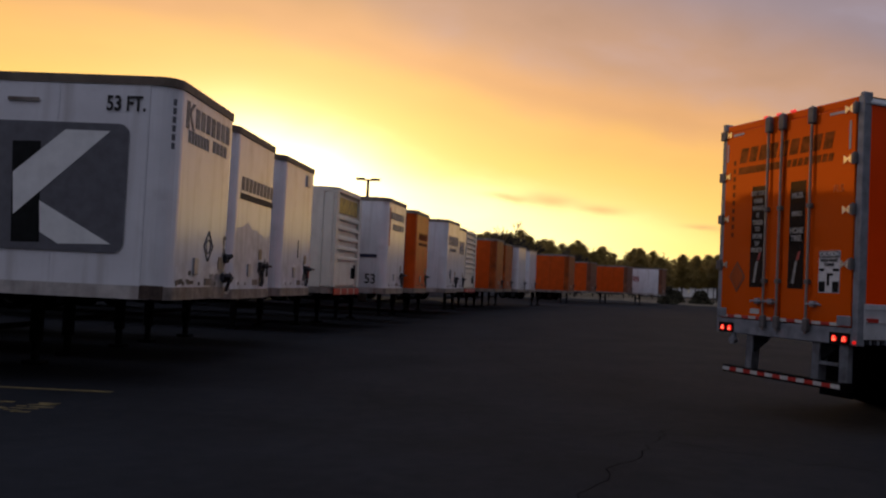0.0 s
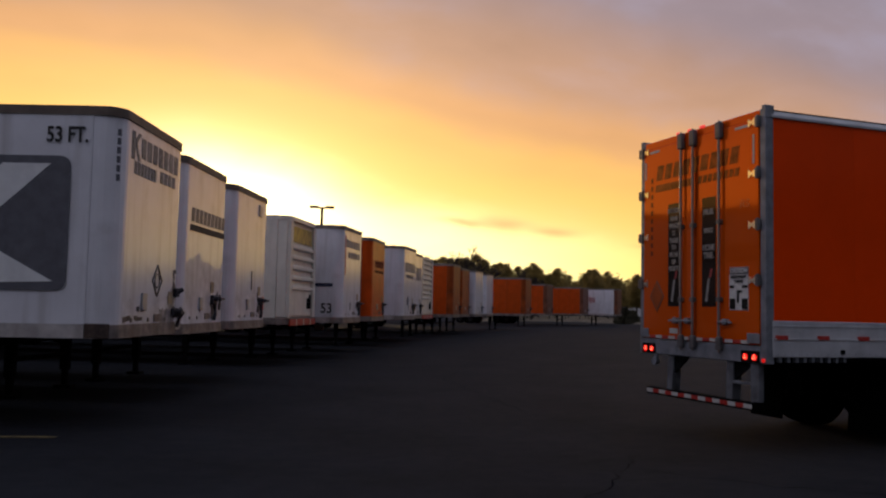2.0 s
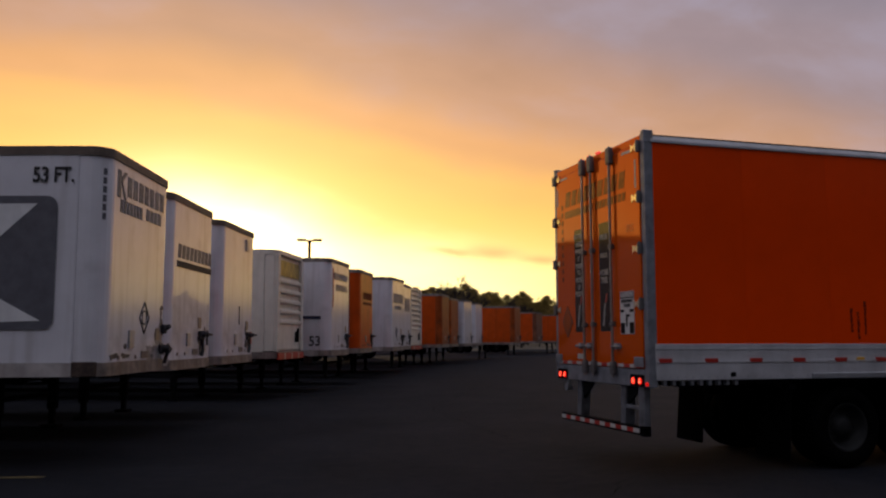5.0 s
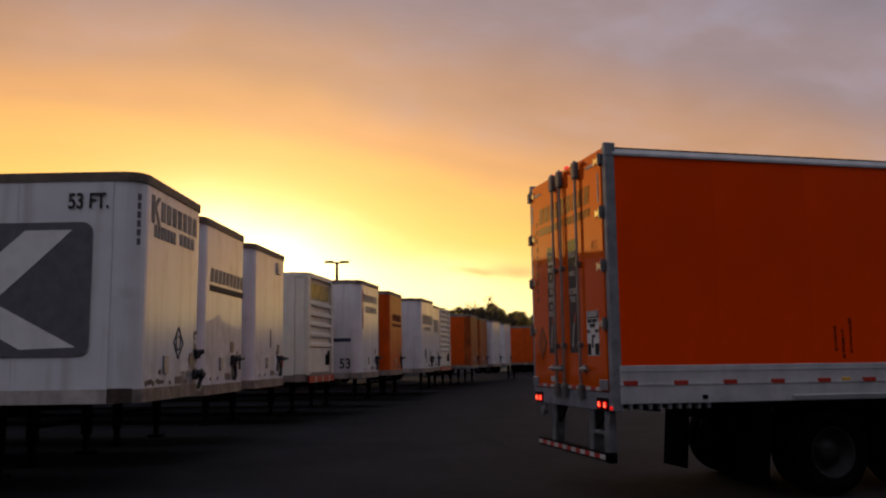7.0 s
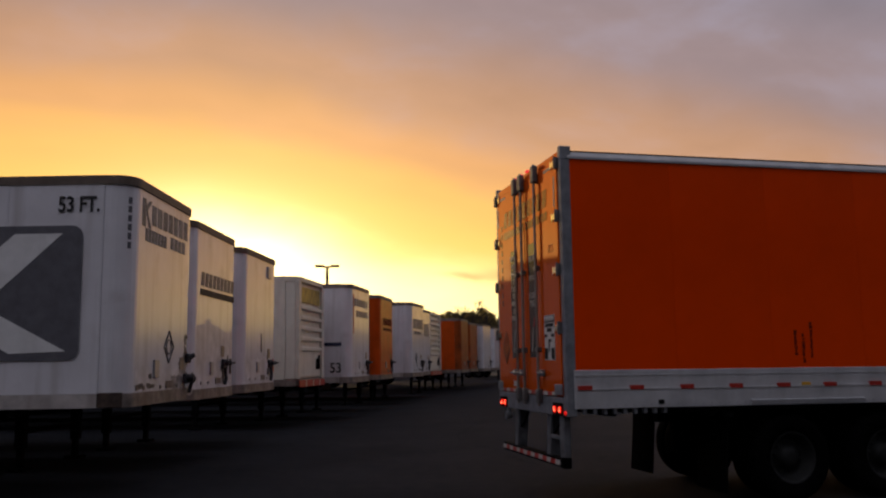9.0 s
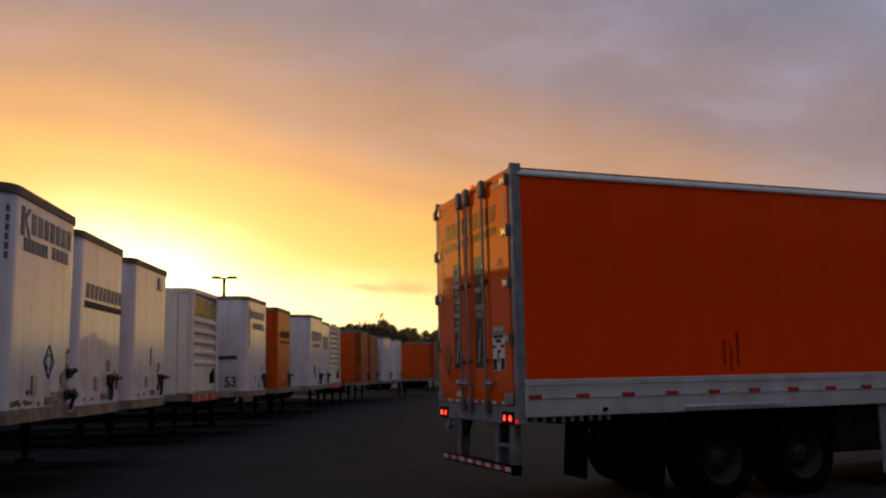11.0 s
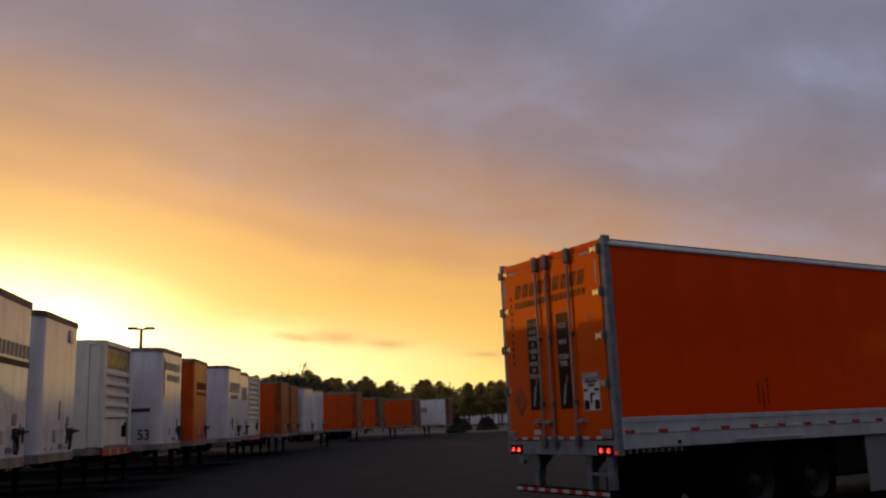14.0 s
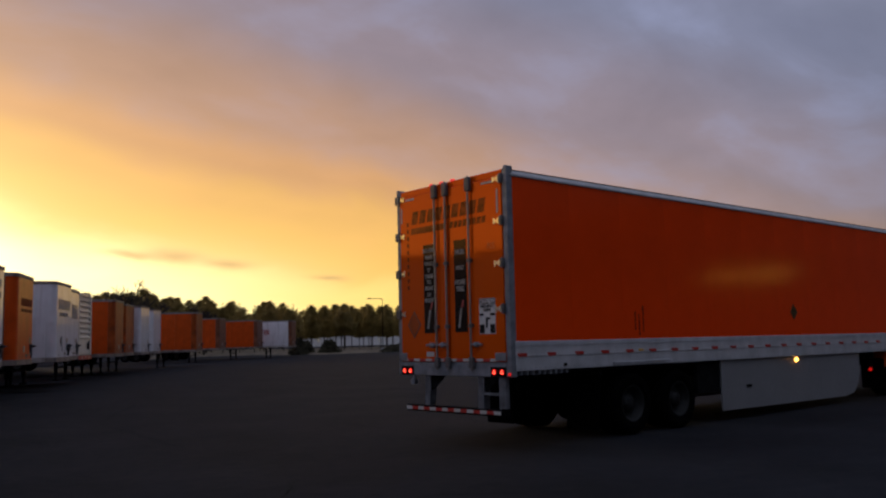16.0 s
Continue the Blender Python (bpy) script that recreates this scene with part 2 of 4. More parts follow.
POSTER = material("glossy_black_poster", (0.010, 0.009, 0.008), 0.12, vary=0.2, scale=9, spec=0.35, tint=(1.0, 0.5, 0.2))
POSTER_WORD = material("dulled_white_lettering", (0.30, 0.28, 0.26), 0.4, vary=0.2, scale=20)
LETTER_RED = material("red_lettering", (0.35, 0.05, 0.05), 0.5, vary=0.1, scale=20)
GRIME = material("greasy_grime", (0.10, 0.085, 0.08), 0.6, vary=0.4, scale=14)
STAIN_REFLECTION = material("stain_and_reflection", (0.60, 0.60, 0.65), 0.4, vary=0.15, scale=3, streak=0.5, dirt=(0.30, 0.28, 0.29))
GRIME_PALE = material("thin_grey_grime", (0.30, 0.28, 0.28), 0.5, vary=0.3, scale=9)
BARK_OLIVE = material("weathered_olive_placard", (0.10, 0.06, 0.02), 0.6, vary=0.3, scale=20, spec=0.2)
ORANGE_SCRATCH = material("scratched_orange_paint", (0.66, 0.19, 0.05), 0.5, vary=0.2, scale=20)
TAN = material("faded_tan_tag", (0.34, 0.26, 0.17), 0.6, vary=0.2, scale=20)
MARK_DARK = material("dark_stencil_paint", (0.17, 0.014, 0.005), 0.6, vary=0.4, scale=30, spec=0.1)
COUPLING = material("oily_coupling_metal", (0.045, 0.045, 0.055), 0.6, 0.2, vary=0.3, scale=20, spec=0.3)
BLUE = material("navy_stripe", (0.02, 0.025, 0.07), 0.5, vary=0.1)
TAPE_RED = material("red_reflective_tape", (0.44, 0.030, 0.02), 0.4, vary=0.1, scale=30)
TAPE_WHITE = material("white_reflective_tape", (0.52, 0.50, 0.47), 0.4, vary=0.08, scale=30)
LAMP_RED = material("lit_red_lamp", (1.0, 0.012, 0.006), 0.3, vary=0.0, emit=0.5)
LAMP_CORE = material("red_lamp_core", (1.0, 0.12, 0.06), 0.3, vary=0.0, emit=5.0)
LAMP_DIM = material("dim_red_lamp", (0.9, 0.06, 0.05), 0.3, vary=0.0, emit=0.8)
LAMP_AMBER = material("lit_amber_lamp", (1.0, 0.42, 0.06), 0.3, vary=0.0, emit=11.0)
AMBER = material("amber_marker", (0.72, 0.38, 0.04), 0.35, vary=0.1)
# sunset glow through the vent panel, painted in as yellow
VENT = material("glow_yellow_panel", (0.42, 0.30, 0.03), 0.35, vary=0.25, scale=5)
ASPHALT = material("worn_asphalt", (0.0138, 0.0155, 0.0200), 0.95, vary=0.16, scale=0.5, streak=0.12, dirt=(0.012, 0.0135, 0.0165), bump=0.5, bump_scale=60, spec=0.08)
PAINT_YELLOW = material("worn_yellow_paint", (0.13, 0.095, 0.03), 0.9, vary=0.3, scale=6)
CRACK = material("crack_filler", (0.006, 0.006, 0.006), 1.0, vary=0.2, spec=0.0)
VERGE = material("dry_grass_verge", (0.13, 0.10, 0.062), 0.95, vary=0.3, scale=0.8, bump=0.5, bump_scale=8)
PINE = material("pine_needles", (0.34, 0.25, 0.08), 0.9, vary=0.25, scale=0.8, rand=0.3, through_leaf=0.6)
BARK = material("bark", (0.055, 0.042, 0.032), 0.9, vary=0.3, scale=6)
BUSH = material("dry_bush_leaves", (0.05, 0.043, 0.02), 0.95, vary=0.3, scale=2)
WALL_FAR = material("pale_wall", (0.80, 0.79, 0.80), 0.6, vary=0.05)
ROOF_FAR = material("grey_roof", (0.10, 0.10, 0.11), 0.8)


# ---------------------------------------------------------------- mesh helpers
def box(bm, x0, y0, z0, x1, y1, z1, bevel=0.0):
    r = bmesh.ops.create_cube(bm, size=1.0, matrix=Matrix.Translation(((x0 + x1) / 2, (y0 + y1) / 2, (z0 + z1) / 2)) @ Matrix.Diagonal((abs(x1 - x0), abs(y1 - y0), abs(z1 - z0), 1)))
    if bevel:
        vs = set(r["verts"])
        es = [e for e in bm.edges if e.verts[0] in vs]
        bmesh.ops.bevel(bm, geom=es, offset=bevel, segments=1, affect="EDGES")


def tube(bm, p, q, r0, r1=None, n=12):
    p, q = Vector(p), Vector(q)
    d = q - p
    m = Matrix.Translation((p + q) / 2) @ d.to_track_quat("Z", "Y").to_matrix().to_4x4()
    bmesh.ops.create_cone(bm, cap_ends=True, segments=n, radius1=r0, radius2=r0 if r1 is None else r1, depth=d.length, matrix=m)


def prism(bm, outline, axis, lo, hi):
    """A closed outline in the plane of the two other axes, drawn out along axis from lo to hi."""
    def place(a, b, c):
        return {"x": (c, a, b), "y": (a, c, b), "z": (a, b, c)}[axis]
    low = [bm.verts.new(place(a, b, lo)) for a, b in outline]
    top = [bm.verts.new(place(a, b, hi)) for a, b in outline]
    bm.faces.new(low[::-1])
    bm.faces.new(top)
    n = len(outline)
    for i in range(n):
        bm.faces.new((low[i], low[(i + 1) % n], top[(i + 1) % n], top[i]))
    bmesh.ops.recalc_face_normals(bm, faces=bm.faces)


def mesh_of(name, bm, mat, smooth=False):
    bmesh.ops.recalc_face_normals(bm, faces=bm.faces)
    me = bpy.data.meshes.new(name)
    bm.to_mesh(me)
    bm.free()
    me.materials.append(mat)
    if smooth:
        for p in me.polygons:
            p.use_smooth = True
    return me


def child(name, me, parent, m=None, label=""):
    ob = new(name, me)
    ob.parent = parent
    if m is not None:
        ob.matrix_basis = m
    return tagged(ob, label=label)


def part(name, bm, mat, parent, label="", m=None, smooth=False):
    return child(name, mesh_of(name, bm, mat, smooth), parent, m, label)


def thing(name, label, category, group="", kind="", m=None):
    ob = new(name)
    ob.empty_display_size = 0.3
    if m is not None:
        ob.matrix_basis = m
    return tagged(ob, label, category, group, kind)


def bm_new():
    return bmesh.new()


def block(name, parent, mat, x0, y0, z0, x1, y1, z1, bevel=0.0, label=""):
    bm = bm_new()
    box(bm, x0, y0, z0, x1, y1, z1, bevel)
    return part(name, bm, mat, parent, label)


def words(body, height, mat, parent, m, squeeze=1.0, bold=0.0, slant=0.0, label=""):
    cu = bpy.data.curves.new("lettering", "FONT")
    cu.body, cu.size, cu.extrude, cu.offset, cu.shear = body, height * 1.38, 0.002, bold, slant
    cu.align_x, cu.align_y = "CENTER", "CENTER"
    tmp = new("lettering", cu)
    me = bpy.data.meshes.new_from_object(tmp.evaluated_get(bpy.context.evaluated_depsgraph_get()))
    bpy.data.objects.remove(tmp)
    me.materials.clear()
    me.materials.append(mat)
    me.transform(Matrix.Diagonal((squeeze, 1, 1, 1)))
    return child("lettering", me, parent, m, label or "lettering")


def wheel_meshes():
    bm = bm_new()
    rings = [(0.30, -0.13), (0.44, -0.14), (0.49, -0.11), (0.50, -0.06), (0.50, 0.06), (0.49, 0.11), (0.44, 0.14), (0.30, 0.13)]
    n = 32
    vs = [[bm.verts.new((w, r * math.cos(2 * math.pi * k / n), r * math.sin(2 * math.pi * k / n))) for k in range(n)] for r, w in rings]
    for i in range(len(rings)):
        j = (i + 1) % len(rings)
        for k in range(n):
            bm.faces.new((vs[i][k], vs[i][(k + 1) % n], vs[j][(k + 1) % n], vs[j][k]))
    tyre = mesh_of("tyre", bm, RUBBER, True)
    bm = bm_new()
    rings = [(0.30, 0.125), (0.285, 0.13), (0.265, 0.10), (0.24, 0.0), (0.20, -0.02), (0.13, 0.02), (0.12, 0.06), (0.05, 0.075)]
    vs = [[bm.verts.new((w, r * math.cos(2 * math.pi * k / n), r * math.sin(2 * math.pi * k / n))) for k in range(n)] for r, w in rings]
    for i in range(len(rings) - 1):
        for k in range(n):
            bm.faces.new((vs[i][k], vs[i][(k + 1) % n], vs[i + 1][(k + 1) % n], vs[i + 1][k]))
    bm.faces.new(vs[-1])
    for k in range(10):
        a = 2 * math.pi * k / 10
        tube(bm, (-0.02, 0.17 * math.cos(a), 0.17 * math.sin(a)), (0.02, 0.17 * math.cos(a), 0.17 * math.sin(a)), 0.014, n=6)
    rim = mesh_of("rim", bm, RIM, True)
    return tyre, rim


TYRE, RIM_MESH = wheel_meshes()


def wheel(parent, x, y, z, out):
    """A wheel on an axle that runs along the thing's x; out is +1 or -1."""
    hub = child("wheel", TYRE, parent, pose(x, y, z, 0, 0, 0 if out > 0 else 180))
    child("rim", RIM_MESH, hub)
    return hub


# ---------------------------------------------------------------- ground
def make_ground():
    bm = bm_new()
    bmesh.ops.create_grid(bm, x_segments=60, y_segments=60, size=2500)
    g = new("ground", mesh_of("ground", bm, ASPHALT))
    tagged(g, "dark worn asphalt of a freight yard", "ground", kind="structure")
    v = new("verge")
    bm = bm_new()
    rng = random.Random(3)
    pts = []
    for k in range(41):
        a = radians(6 - 60 * k / 40)
        r = 117 + rng.uniform(-2, 2) + 6 * math.sin(k * 0.7)
        pts.append((a, r))
    for (a, r), (b, s) in zip(pts[:-1], pts[1:]):
        q = [bm.verts.new((-math.sin(t) * d, math.cos(t) * d, z)) for t, d, z in ((a, r, 0.0), (a, r + 3, 0.25), (a, 420, 0.4), (b, 420, 0.4), (b, s + 3, 0.25), (b, s, 0.0))]
        bm.faces.new((q[0], q[5], q[4], q[1]))
        bm.faces.new((q[1], q[4], q[3], q[2]))
    bmesh.ops.remove_doubles(bm, verts=bm.verts, dist=0.001)
    bpy.data.objects.remove(v)
    v = new("verge", mesh_of("verge", bm, VERGE))
    tagged(v, "low bank of dry winter grass beyond the asphalt", "verge", kind="structure")


make_ground()


def blocker_wall():
    """An unseen plain wall added behind the parked row to block light beneath it."""
    line = [(-34, 2), (-23, 9.5), (-21.5, 25), (-18.5, 42), (-13.5, 62), (-7.5, 78), (2.0, 98), (9, 112)]
    bm = bm_new()
    for (xa, ya), (xb, yb) in zip(line[:-1], line[1:]):
        high = 3.6 if yb < 65 else 1.2
        d = Vector((yb - ya, xa - xb)).normalized() * 0.12
        low = [(xa - d.x, ya - d.y), (xb - d.x, yb - d.y), (xb + d.x, yb + d.y), (xa + d.x, ya + d.y)]
        prism(bm, low, "z", 0.0, high)
    tagged(new("wall_rear", mesh_of("wall_rear", bm, ROOF_FAR)), "unseen grey wall added to block light under the parked row", "wall", kind="structure")


blocker_wall()


# ---------------------------------------------------------------- parked trailers
LEN, HALF, Z0 = 16.15, 1.30, 1.12


def nose_outline(grow=0.0, back=0.35, r=0.26):
    """Outline in plan of a trailer's rounded nose; x runs out of the nose."""
    w, f, pts = HALF + grow, grow, []
    for k in range(7):
        a = -math.pi / 2 + math.pi / 2 * k / 6
        pts.append((f - r + r * math.cos(a), -w + r + r * math.sin(a)))
    left = [(px, -py) for px, py in reversed(pts)]
    return [(-back, -w)] + pts + left + [(-back, w)]


def parked_trailer(paint, rail, zt=4.08, ribs=0, vent=True, name="semi_trailer", label="", group="parked trailers", m=None, nose=None, z0=Z0):
    t = thing(name, label, "trailer", group, m=m)
    top, low = zt - 0.115, z0 + 0.17
    block("body", t, STEEL, -LEN + 0.02, -HALF + 0.03, z0 + 0.02, -0.3, HALF - 0.03, zt - 0.04)
    # side panels, one sheet each
    n, first = 13, -0.352
    step = (LEN - 0.42) / n
    bm = bm_new()
    box(bm, -step + 0.003, -0.02, low + 0.002, 0, 0.02, top - 0.002, 0.002)
    box(bm, -0.05, -0.023, low + 0.01, -0.015, -0.015, top - 0.01)
    for k in range(14):
        zz = low + 0.1 + k * (top - low - 0.2) / 13
        box(bm, -0.038, -0.026, zz - 0.006, -0.027, -0.02, zz + 0.006)
    panel = mesh_of("side_panel", bm, paint)
    for k in range(n):
        child("side_panel", panel, t, pose(first - k * step, -HALF + 0.012, 0))
    block("side_wall", t, paint, -LEN, HALF - 0.035, low, -0.36, HALF, top, 0.005)
    if ribs:
        bm = bm_new()
        box(bm, -0.36, -HALF, low, -0.06, HALF, top, 0.03)
        part("end_wall", bm, paint, t)
        for s in (-1, 1):
            block("end_post", t, paint, -0.06, s * 1.28, low, 0.02, s * 1.05, top, 0.01)
        bm = bm_new()
        box(bm, -0.05, -1.03, -0.06, 0.05, 1.03, 0.06, 0.025)
        rib = mesh_of("rib", bm, paint)
        for k in range(ribs):
            child("rib", rib, t, pose(-0.03, 0, low + 0.80 + k * ((1.10 if vent else 1.72) / (ribs - 1))))
        if vent:
            block("vent_panel", t, VENT, -0.06, -0.95, top - 0.55, -0.03, 0.95, top - 0.12, 0.01, "vent panel with sunset glow painted yellow")
        block("door_panel", t, paint, -0.06, -0.98, low + 0.06, -0.02, 0.98, low + 0.74, 0.01)
        block("latch", t, STEEL, -0.02, 0.52, low + 0.25, 0.03, 0.60, low + 0.55, 0.01)
        block("latch", t, STEEL, -0.02, 0.74, low + 0.25, 0.03, 0.82, low + 0.65, 0.01)
        for k in range(7):
            y0, w = -1.25 + 0.68 * (k // 2) + (0.57 if k % 2 else 0.0), 0.105 if k % 2 else 0.565
            block("reflector", t, TAPE_WHITE if k % 2 else TAPE_RED, 0.02, y0, z0 - 0.03, 0.05, min(1.25, y0 + w), z0 + 0.14, 0.005)
    else:
        bm = bm_new()
        prism(bm, nose_outline(), "z", low, top)
        part("nose_panel", bm, nose or paint, t)
    # rails round the box
    bm = bm_new()
    prism(bm, nose_outline(0.018), "z", top - 0.002, zt)
    box(bm, -LEN, -HALF - 0.018, top - 0.002, -0.35, -HALF + 0.05, zt)
    box(bm, -LEN, HALF - 0.05, top - 0.002, -0.35, HALF + 0.018, zt)
    part("top_rail", bm, rail, t)
    block("roof", t, GALV, -LEN + 0.01, -HALF + 0.04, zt - 0.02, -0.34, HALF - 0.04, zt + 0.015)
    bm = bm_new()
    box(bm, -LEN, -HALF - 0.012, z0, -0.36, -HALF + 0.06, low)
    box(bm, -LEN, HALF - 0.06, z0, -0.36, HALF + 0.012, low)
    part("bottom_rail", bm, RAIL_DIRTY if paint is WHITE else RAIL_GREY, t)
    bm = bm_new()
    prism(bm, nose_outline(0.01), "z", z0, low)
    part("nose_sill", bm, RAIL_GREY, t)
    # running gear
    bm = bm_new()
    for s in (-0.45, 0.45):
        box(bm, -LEN + 0.4, s - 0.05, z0 - 0.16, -10.5, s + 0.05, z0 + 0.02)
    for k in range(9):
        box(bm, -10.3 + k * 1.1, -1.2, z0 - 0.10, -10.2 + k * 1.1, 1.2, z0 + 0.01)
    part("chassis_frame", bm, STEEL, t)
    for s in (-0.98, 0.98):
        bm = bm_new()
        box(bm, -2.98, s - 0.07, 0.35, -2.82, s + 0.07, z0 + 0.02, 0.01)
        box(bm, -2.95, s - 0.05, 0.06, -2.85, s + 0.05, 0.5, 0.01)
        leg = part("landing_leg", bm, STEEL, t)
        bm = bm_new()
        box(bm, -3.05, s - 0.14, 0.0, -2.75, s + 0.14, 0.06, 0.01)
        part("foot", bm, STEEL, leg)
    block("leg_brace", t, STEEL, -2.93, -0.95, 0.6, -2.87, 0.95, 0.68)
    for xa in (-12.9, -14.15):
        bm = bm_new()
        tube(bm, (xa, -0.75, 0.5), (xa, 0.75, 0.5), 0.07)
        part("axle", bm, STEEL, t)
        for s in (-1, 1):
            for dd in (0.92, 1.16):
                w = child("wheel", TYRE, t, pose(xa, s * (dd - 0.02), 0.5, 0, 0, 90 * s))
                child("rim", RIM_MESH, w)
    for s in (-1, 1):
        block("mud_flap", t, RUBBER, -14.95, s * 0.7, 0.25, -14.93, s * 1.25, z0, 0.0)
    block("rear_door", t, paint, -LEN - 0.03, -HALF + 0.02, low, -LEN - 0.001, HALF - 0.02, top, 0.005)
    block("bumper", t, GALV, -LEN - 0.02, -1.1, 0.48, -LEN + 0.06, 1.1, 0.58, 0.01)
    for s in (-0.6, 0.6):
        block("bumper_strut", t, GALV, -LEN, s - 0.06, 0.56, -LEN + 0.08, s + 0.06, z0, 0.005)
    return t


def nose_fittings(t, s=0.9, style=0):
    """Air and lamp couplings, a paper holder and small plates on the nose."""
    bm = bm_new()
    box(bm, 0.004, s - 0.15, 1.62, 0.05, s + 0.13, 1.79, 0.012)
    tube(bm, (0.04, s - 0.07, 1.72), (0.12, s - 0.07, 1.72), 0.042)
    tube(bm, (0.04, s + 0.06, 1.72), (0.13, s + 0.06, 1.72), 0.042)
    box(bm, 0.10, s - 0.02, 1.70, 0.15, s + 0.27, 1.745, 0.01)
    part("air_coupling", bm, COUPLING, t)
    bm = bm_new()
    tube(bm, (0.03, s, 1.66), (0.05, s + 0.01, 1.42), 0.034, 0.026, 8)
    tube(bm, (0.05, s + 0.01, 1.45), (0.04, s - 0.04, 1.34), 0.032, 0.03, 8)
    part("hose", bm, COUPLING, t)
    grime(t, s, 1.62, 0.30, 0.30, int(s * 100) + style, n=5)
    grime(t, s - 0.05, 1.5, 0.5, 0.30, int(s * 100) + 7, GRIME_PALE, 3)
    block("tag", t, TAN, 0.002, s - 0.20, 1.83, 0.012, s - 0.01, 2.03, 0.004)
    block("paper_holder", t, ALU, 0.002, -0.30, 1.52, 0.03, -0.14, 1.74, 0.006)
    block("side_marker", t, TAPE_RED if style else RUST, 0.002, min(s + 0.34, 0.96), 1.52, 0.02, min(s + 0.43, 1.04), 1.80, 0.004)
    for y0, w in ((-0.8, 0.05), (-0.4, 0.04), (0.05, 0.3), (0.5, 0.06)):
        block("rivet_plate", t, RAIL_GREY, 0.0, y0, 1.36, 0.012, y0 + w, 1.40 + w * 0.2)


def low_coupling(t):
    """The first trailer's fittings: a small socket, a tag beside it and a hanging hose end below, over an oily smear."""
    block("tag", t, TAN, 0.002, 0.74, 1.62, 0.012, 0.92, 1.80, 0.004)
    bm = bm_new()
    box(bm, 0.002, 0.98, 1.72, 0.06, 1.14, 1.86, 0.02)
    tube(bm, (0.04, 1.06, 1.80), (0.12, 1.09, 1.84), 0.045, 0.03)
    part("lamp_socket", bm, COUPLING, t)
    bm = bm_new()
    box(bm, 0.002, 0.90, 1.42, 0.05, 1.16, 1.56, 0.02)
    tube(bm, (0.04, 0.98, 1.50), (0.15, 0.98, 1.50), 0.05)
    tube(bm, (0.04, 1.10, 1.50), (0.13, 1.12, 1.46), 0.045)
    part("air_coupling", bm, COUPLING, t)
    bm = bm_new()
    tube(bm, (0.12, 1.0, 1.48), (0.06, 1.03, 1.28), 0.03, 0.025, 8)
    tube(bm, (0.10, 1.12, 1.46), (0.05, 1.10, 1.36), 0.025, 0.02, 8)
    part("hose", bm, COUPLING, t)
    grime(t, 1.05, 1.78, 0.26, 0.24, 31, n=4)
    grime(t, 1.02, 1.46, 0.34, 0.26, 32, n=5)
    grime(t, 0.95, 1.55, 0.7, 0.5, 33, GRIME_PALE, 5)
    block("paper_holder", t, ALU, 0.002, -0.38, 1.52, 0.03, -0.20, 1.76, 0.006)
    for y0, w in ((-1.0, 0.05), (-0.75, 0.06), (-0.1, 0.05), (0.15, 0.3), (0.6, 0.06)):
        block("rivet_plate", t, RAIL_GREY, 0.0, y0, 1.37, 0.012, y0 + w, 1.41 + w * 0.2)


def grime(t, y, z, w, h, seed, mat=None, n=5, x=0.0012):
    """A few ragged smears of grease on the nose round a fitting."""
    rng = random.Random(seed)
    for k in range(n):
        bm = bm_new()
        cy, cz = y + rng.gauss(0, w * 0.4), z + rng.gauss(0, h * 0.4)
        rw, rh = w * rng.uniform(0.15, 0.45), h * rng.uniform(0.2, 0.5)
        pts = []
        for j in range(11):
            a = 2 * math.pi * j / 11
            f = rng.uniform(0.55, 1.0)
            pts.append((cy + rw * f * math.cos(a), cz + rh * f * math.sin(a)))
        prism(bm, pts, "x", x - 0.003, x + 0.0004 * k)
        part("grime", bm, mat or GRIME, t)


def lower_stain_reflection(t, z0, z1, seed, y0=-1.03, y1=1.03):
    """Darker band at a nose's foot, ragged on top: stain and painted treeline reflection."""
    rng = random.Random(seed)
    n = 60
    z = z1
    edge = []
    for k in range(n + 1):
        z = max(z1 - 0.16, min(z1 + 0.16, z + rng.uniform(-0.045, 0.045)))
        edge.append((y1 + (y0 - y1) * k / n, z))
    bm = bm_new()
    prism(bm, [(y0, z0), (y1, z0)] + edge, "x", -0.003, 0.0009)
    part("stain", bm, STAIN_REFLECTION, t)


def diamond(t, y, z, r=0.2, x=0.003):
    """An outlined diamond placard with a ring at its middle."""
    bm = bm_new()
    w = r * 0.9
    for a, b in (((0, r), (w, 0)), ((w, 0), (0, -r)), ((0, -r), (-w, 0)), ((-w, 0), (0, r))):
        tube(bm, (x, y + a[0], z + a[1]), (x, y + b[0], z + b[1]), 0.011, n=6)
    for k in range(14):
        a, b = 2 * math.pi * k / 14, 2 * math.pi * (k + 1) / 14
        tube(bm, (x, y + 0.45 * r * math.cos(a), z + 0.45 * r * math.sin(a)), (x, y + 0.45 * r * math.cos(b), z + 0.45 * r * math.sin(b)), 0.009, n=5)
    part("placard_holder", bm, LETTER, t)


def mark_row(t, x, y0, y1, z0, z1, n, mat, thick=0.004, lean=0.0, name="marking"):
    """A faded company mark as a row of plain upright bars on the nose, between y0 and y1."""
    step = (y1 - y0) / n
    for k in range(n):
        a = y0 + k * step
        b = a + step * 0.72
        top = lean * (z1 - z0)
        bm = bm_new()
        prism(bm, [(a, z0), (b, z0), (b + top, z1), (a + top, z1)], "x", x, x + thick)
        part(name, bm, mat, t)


def stand(x, y, a):
    """The pose of a parked trailer whose far nose corner stands at x, y; its row bends a degrees to the right."""
    r = radians(a)
    return pose(x - HALF * math.sin(r), y - HALF * math.cos(r), 0, 0, 0, -a)


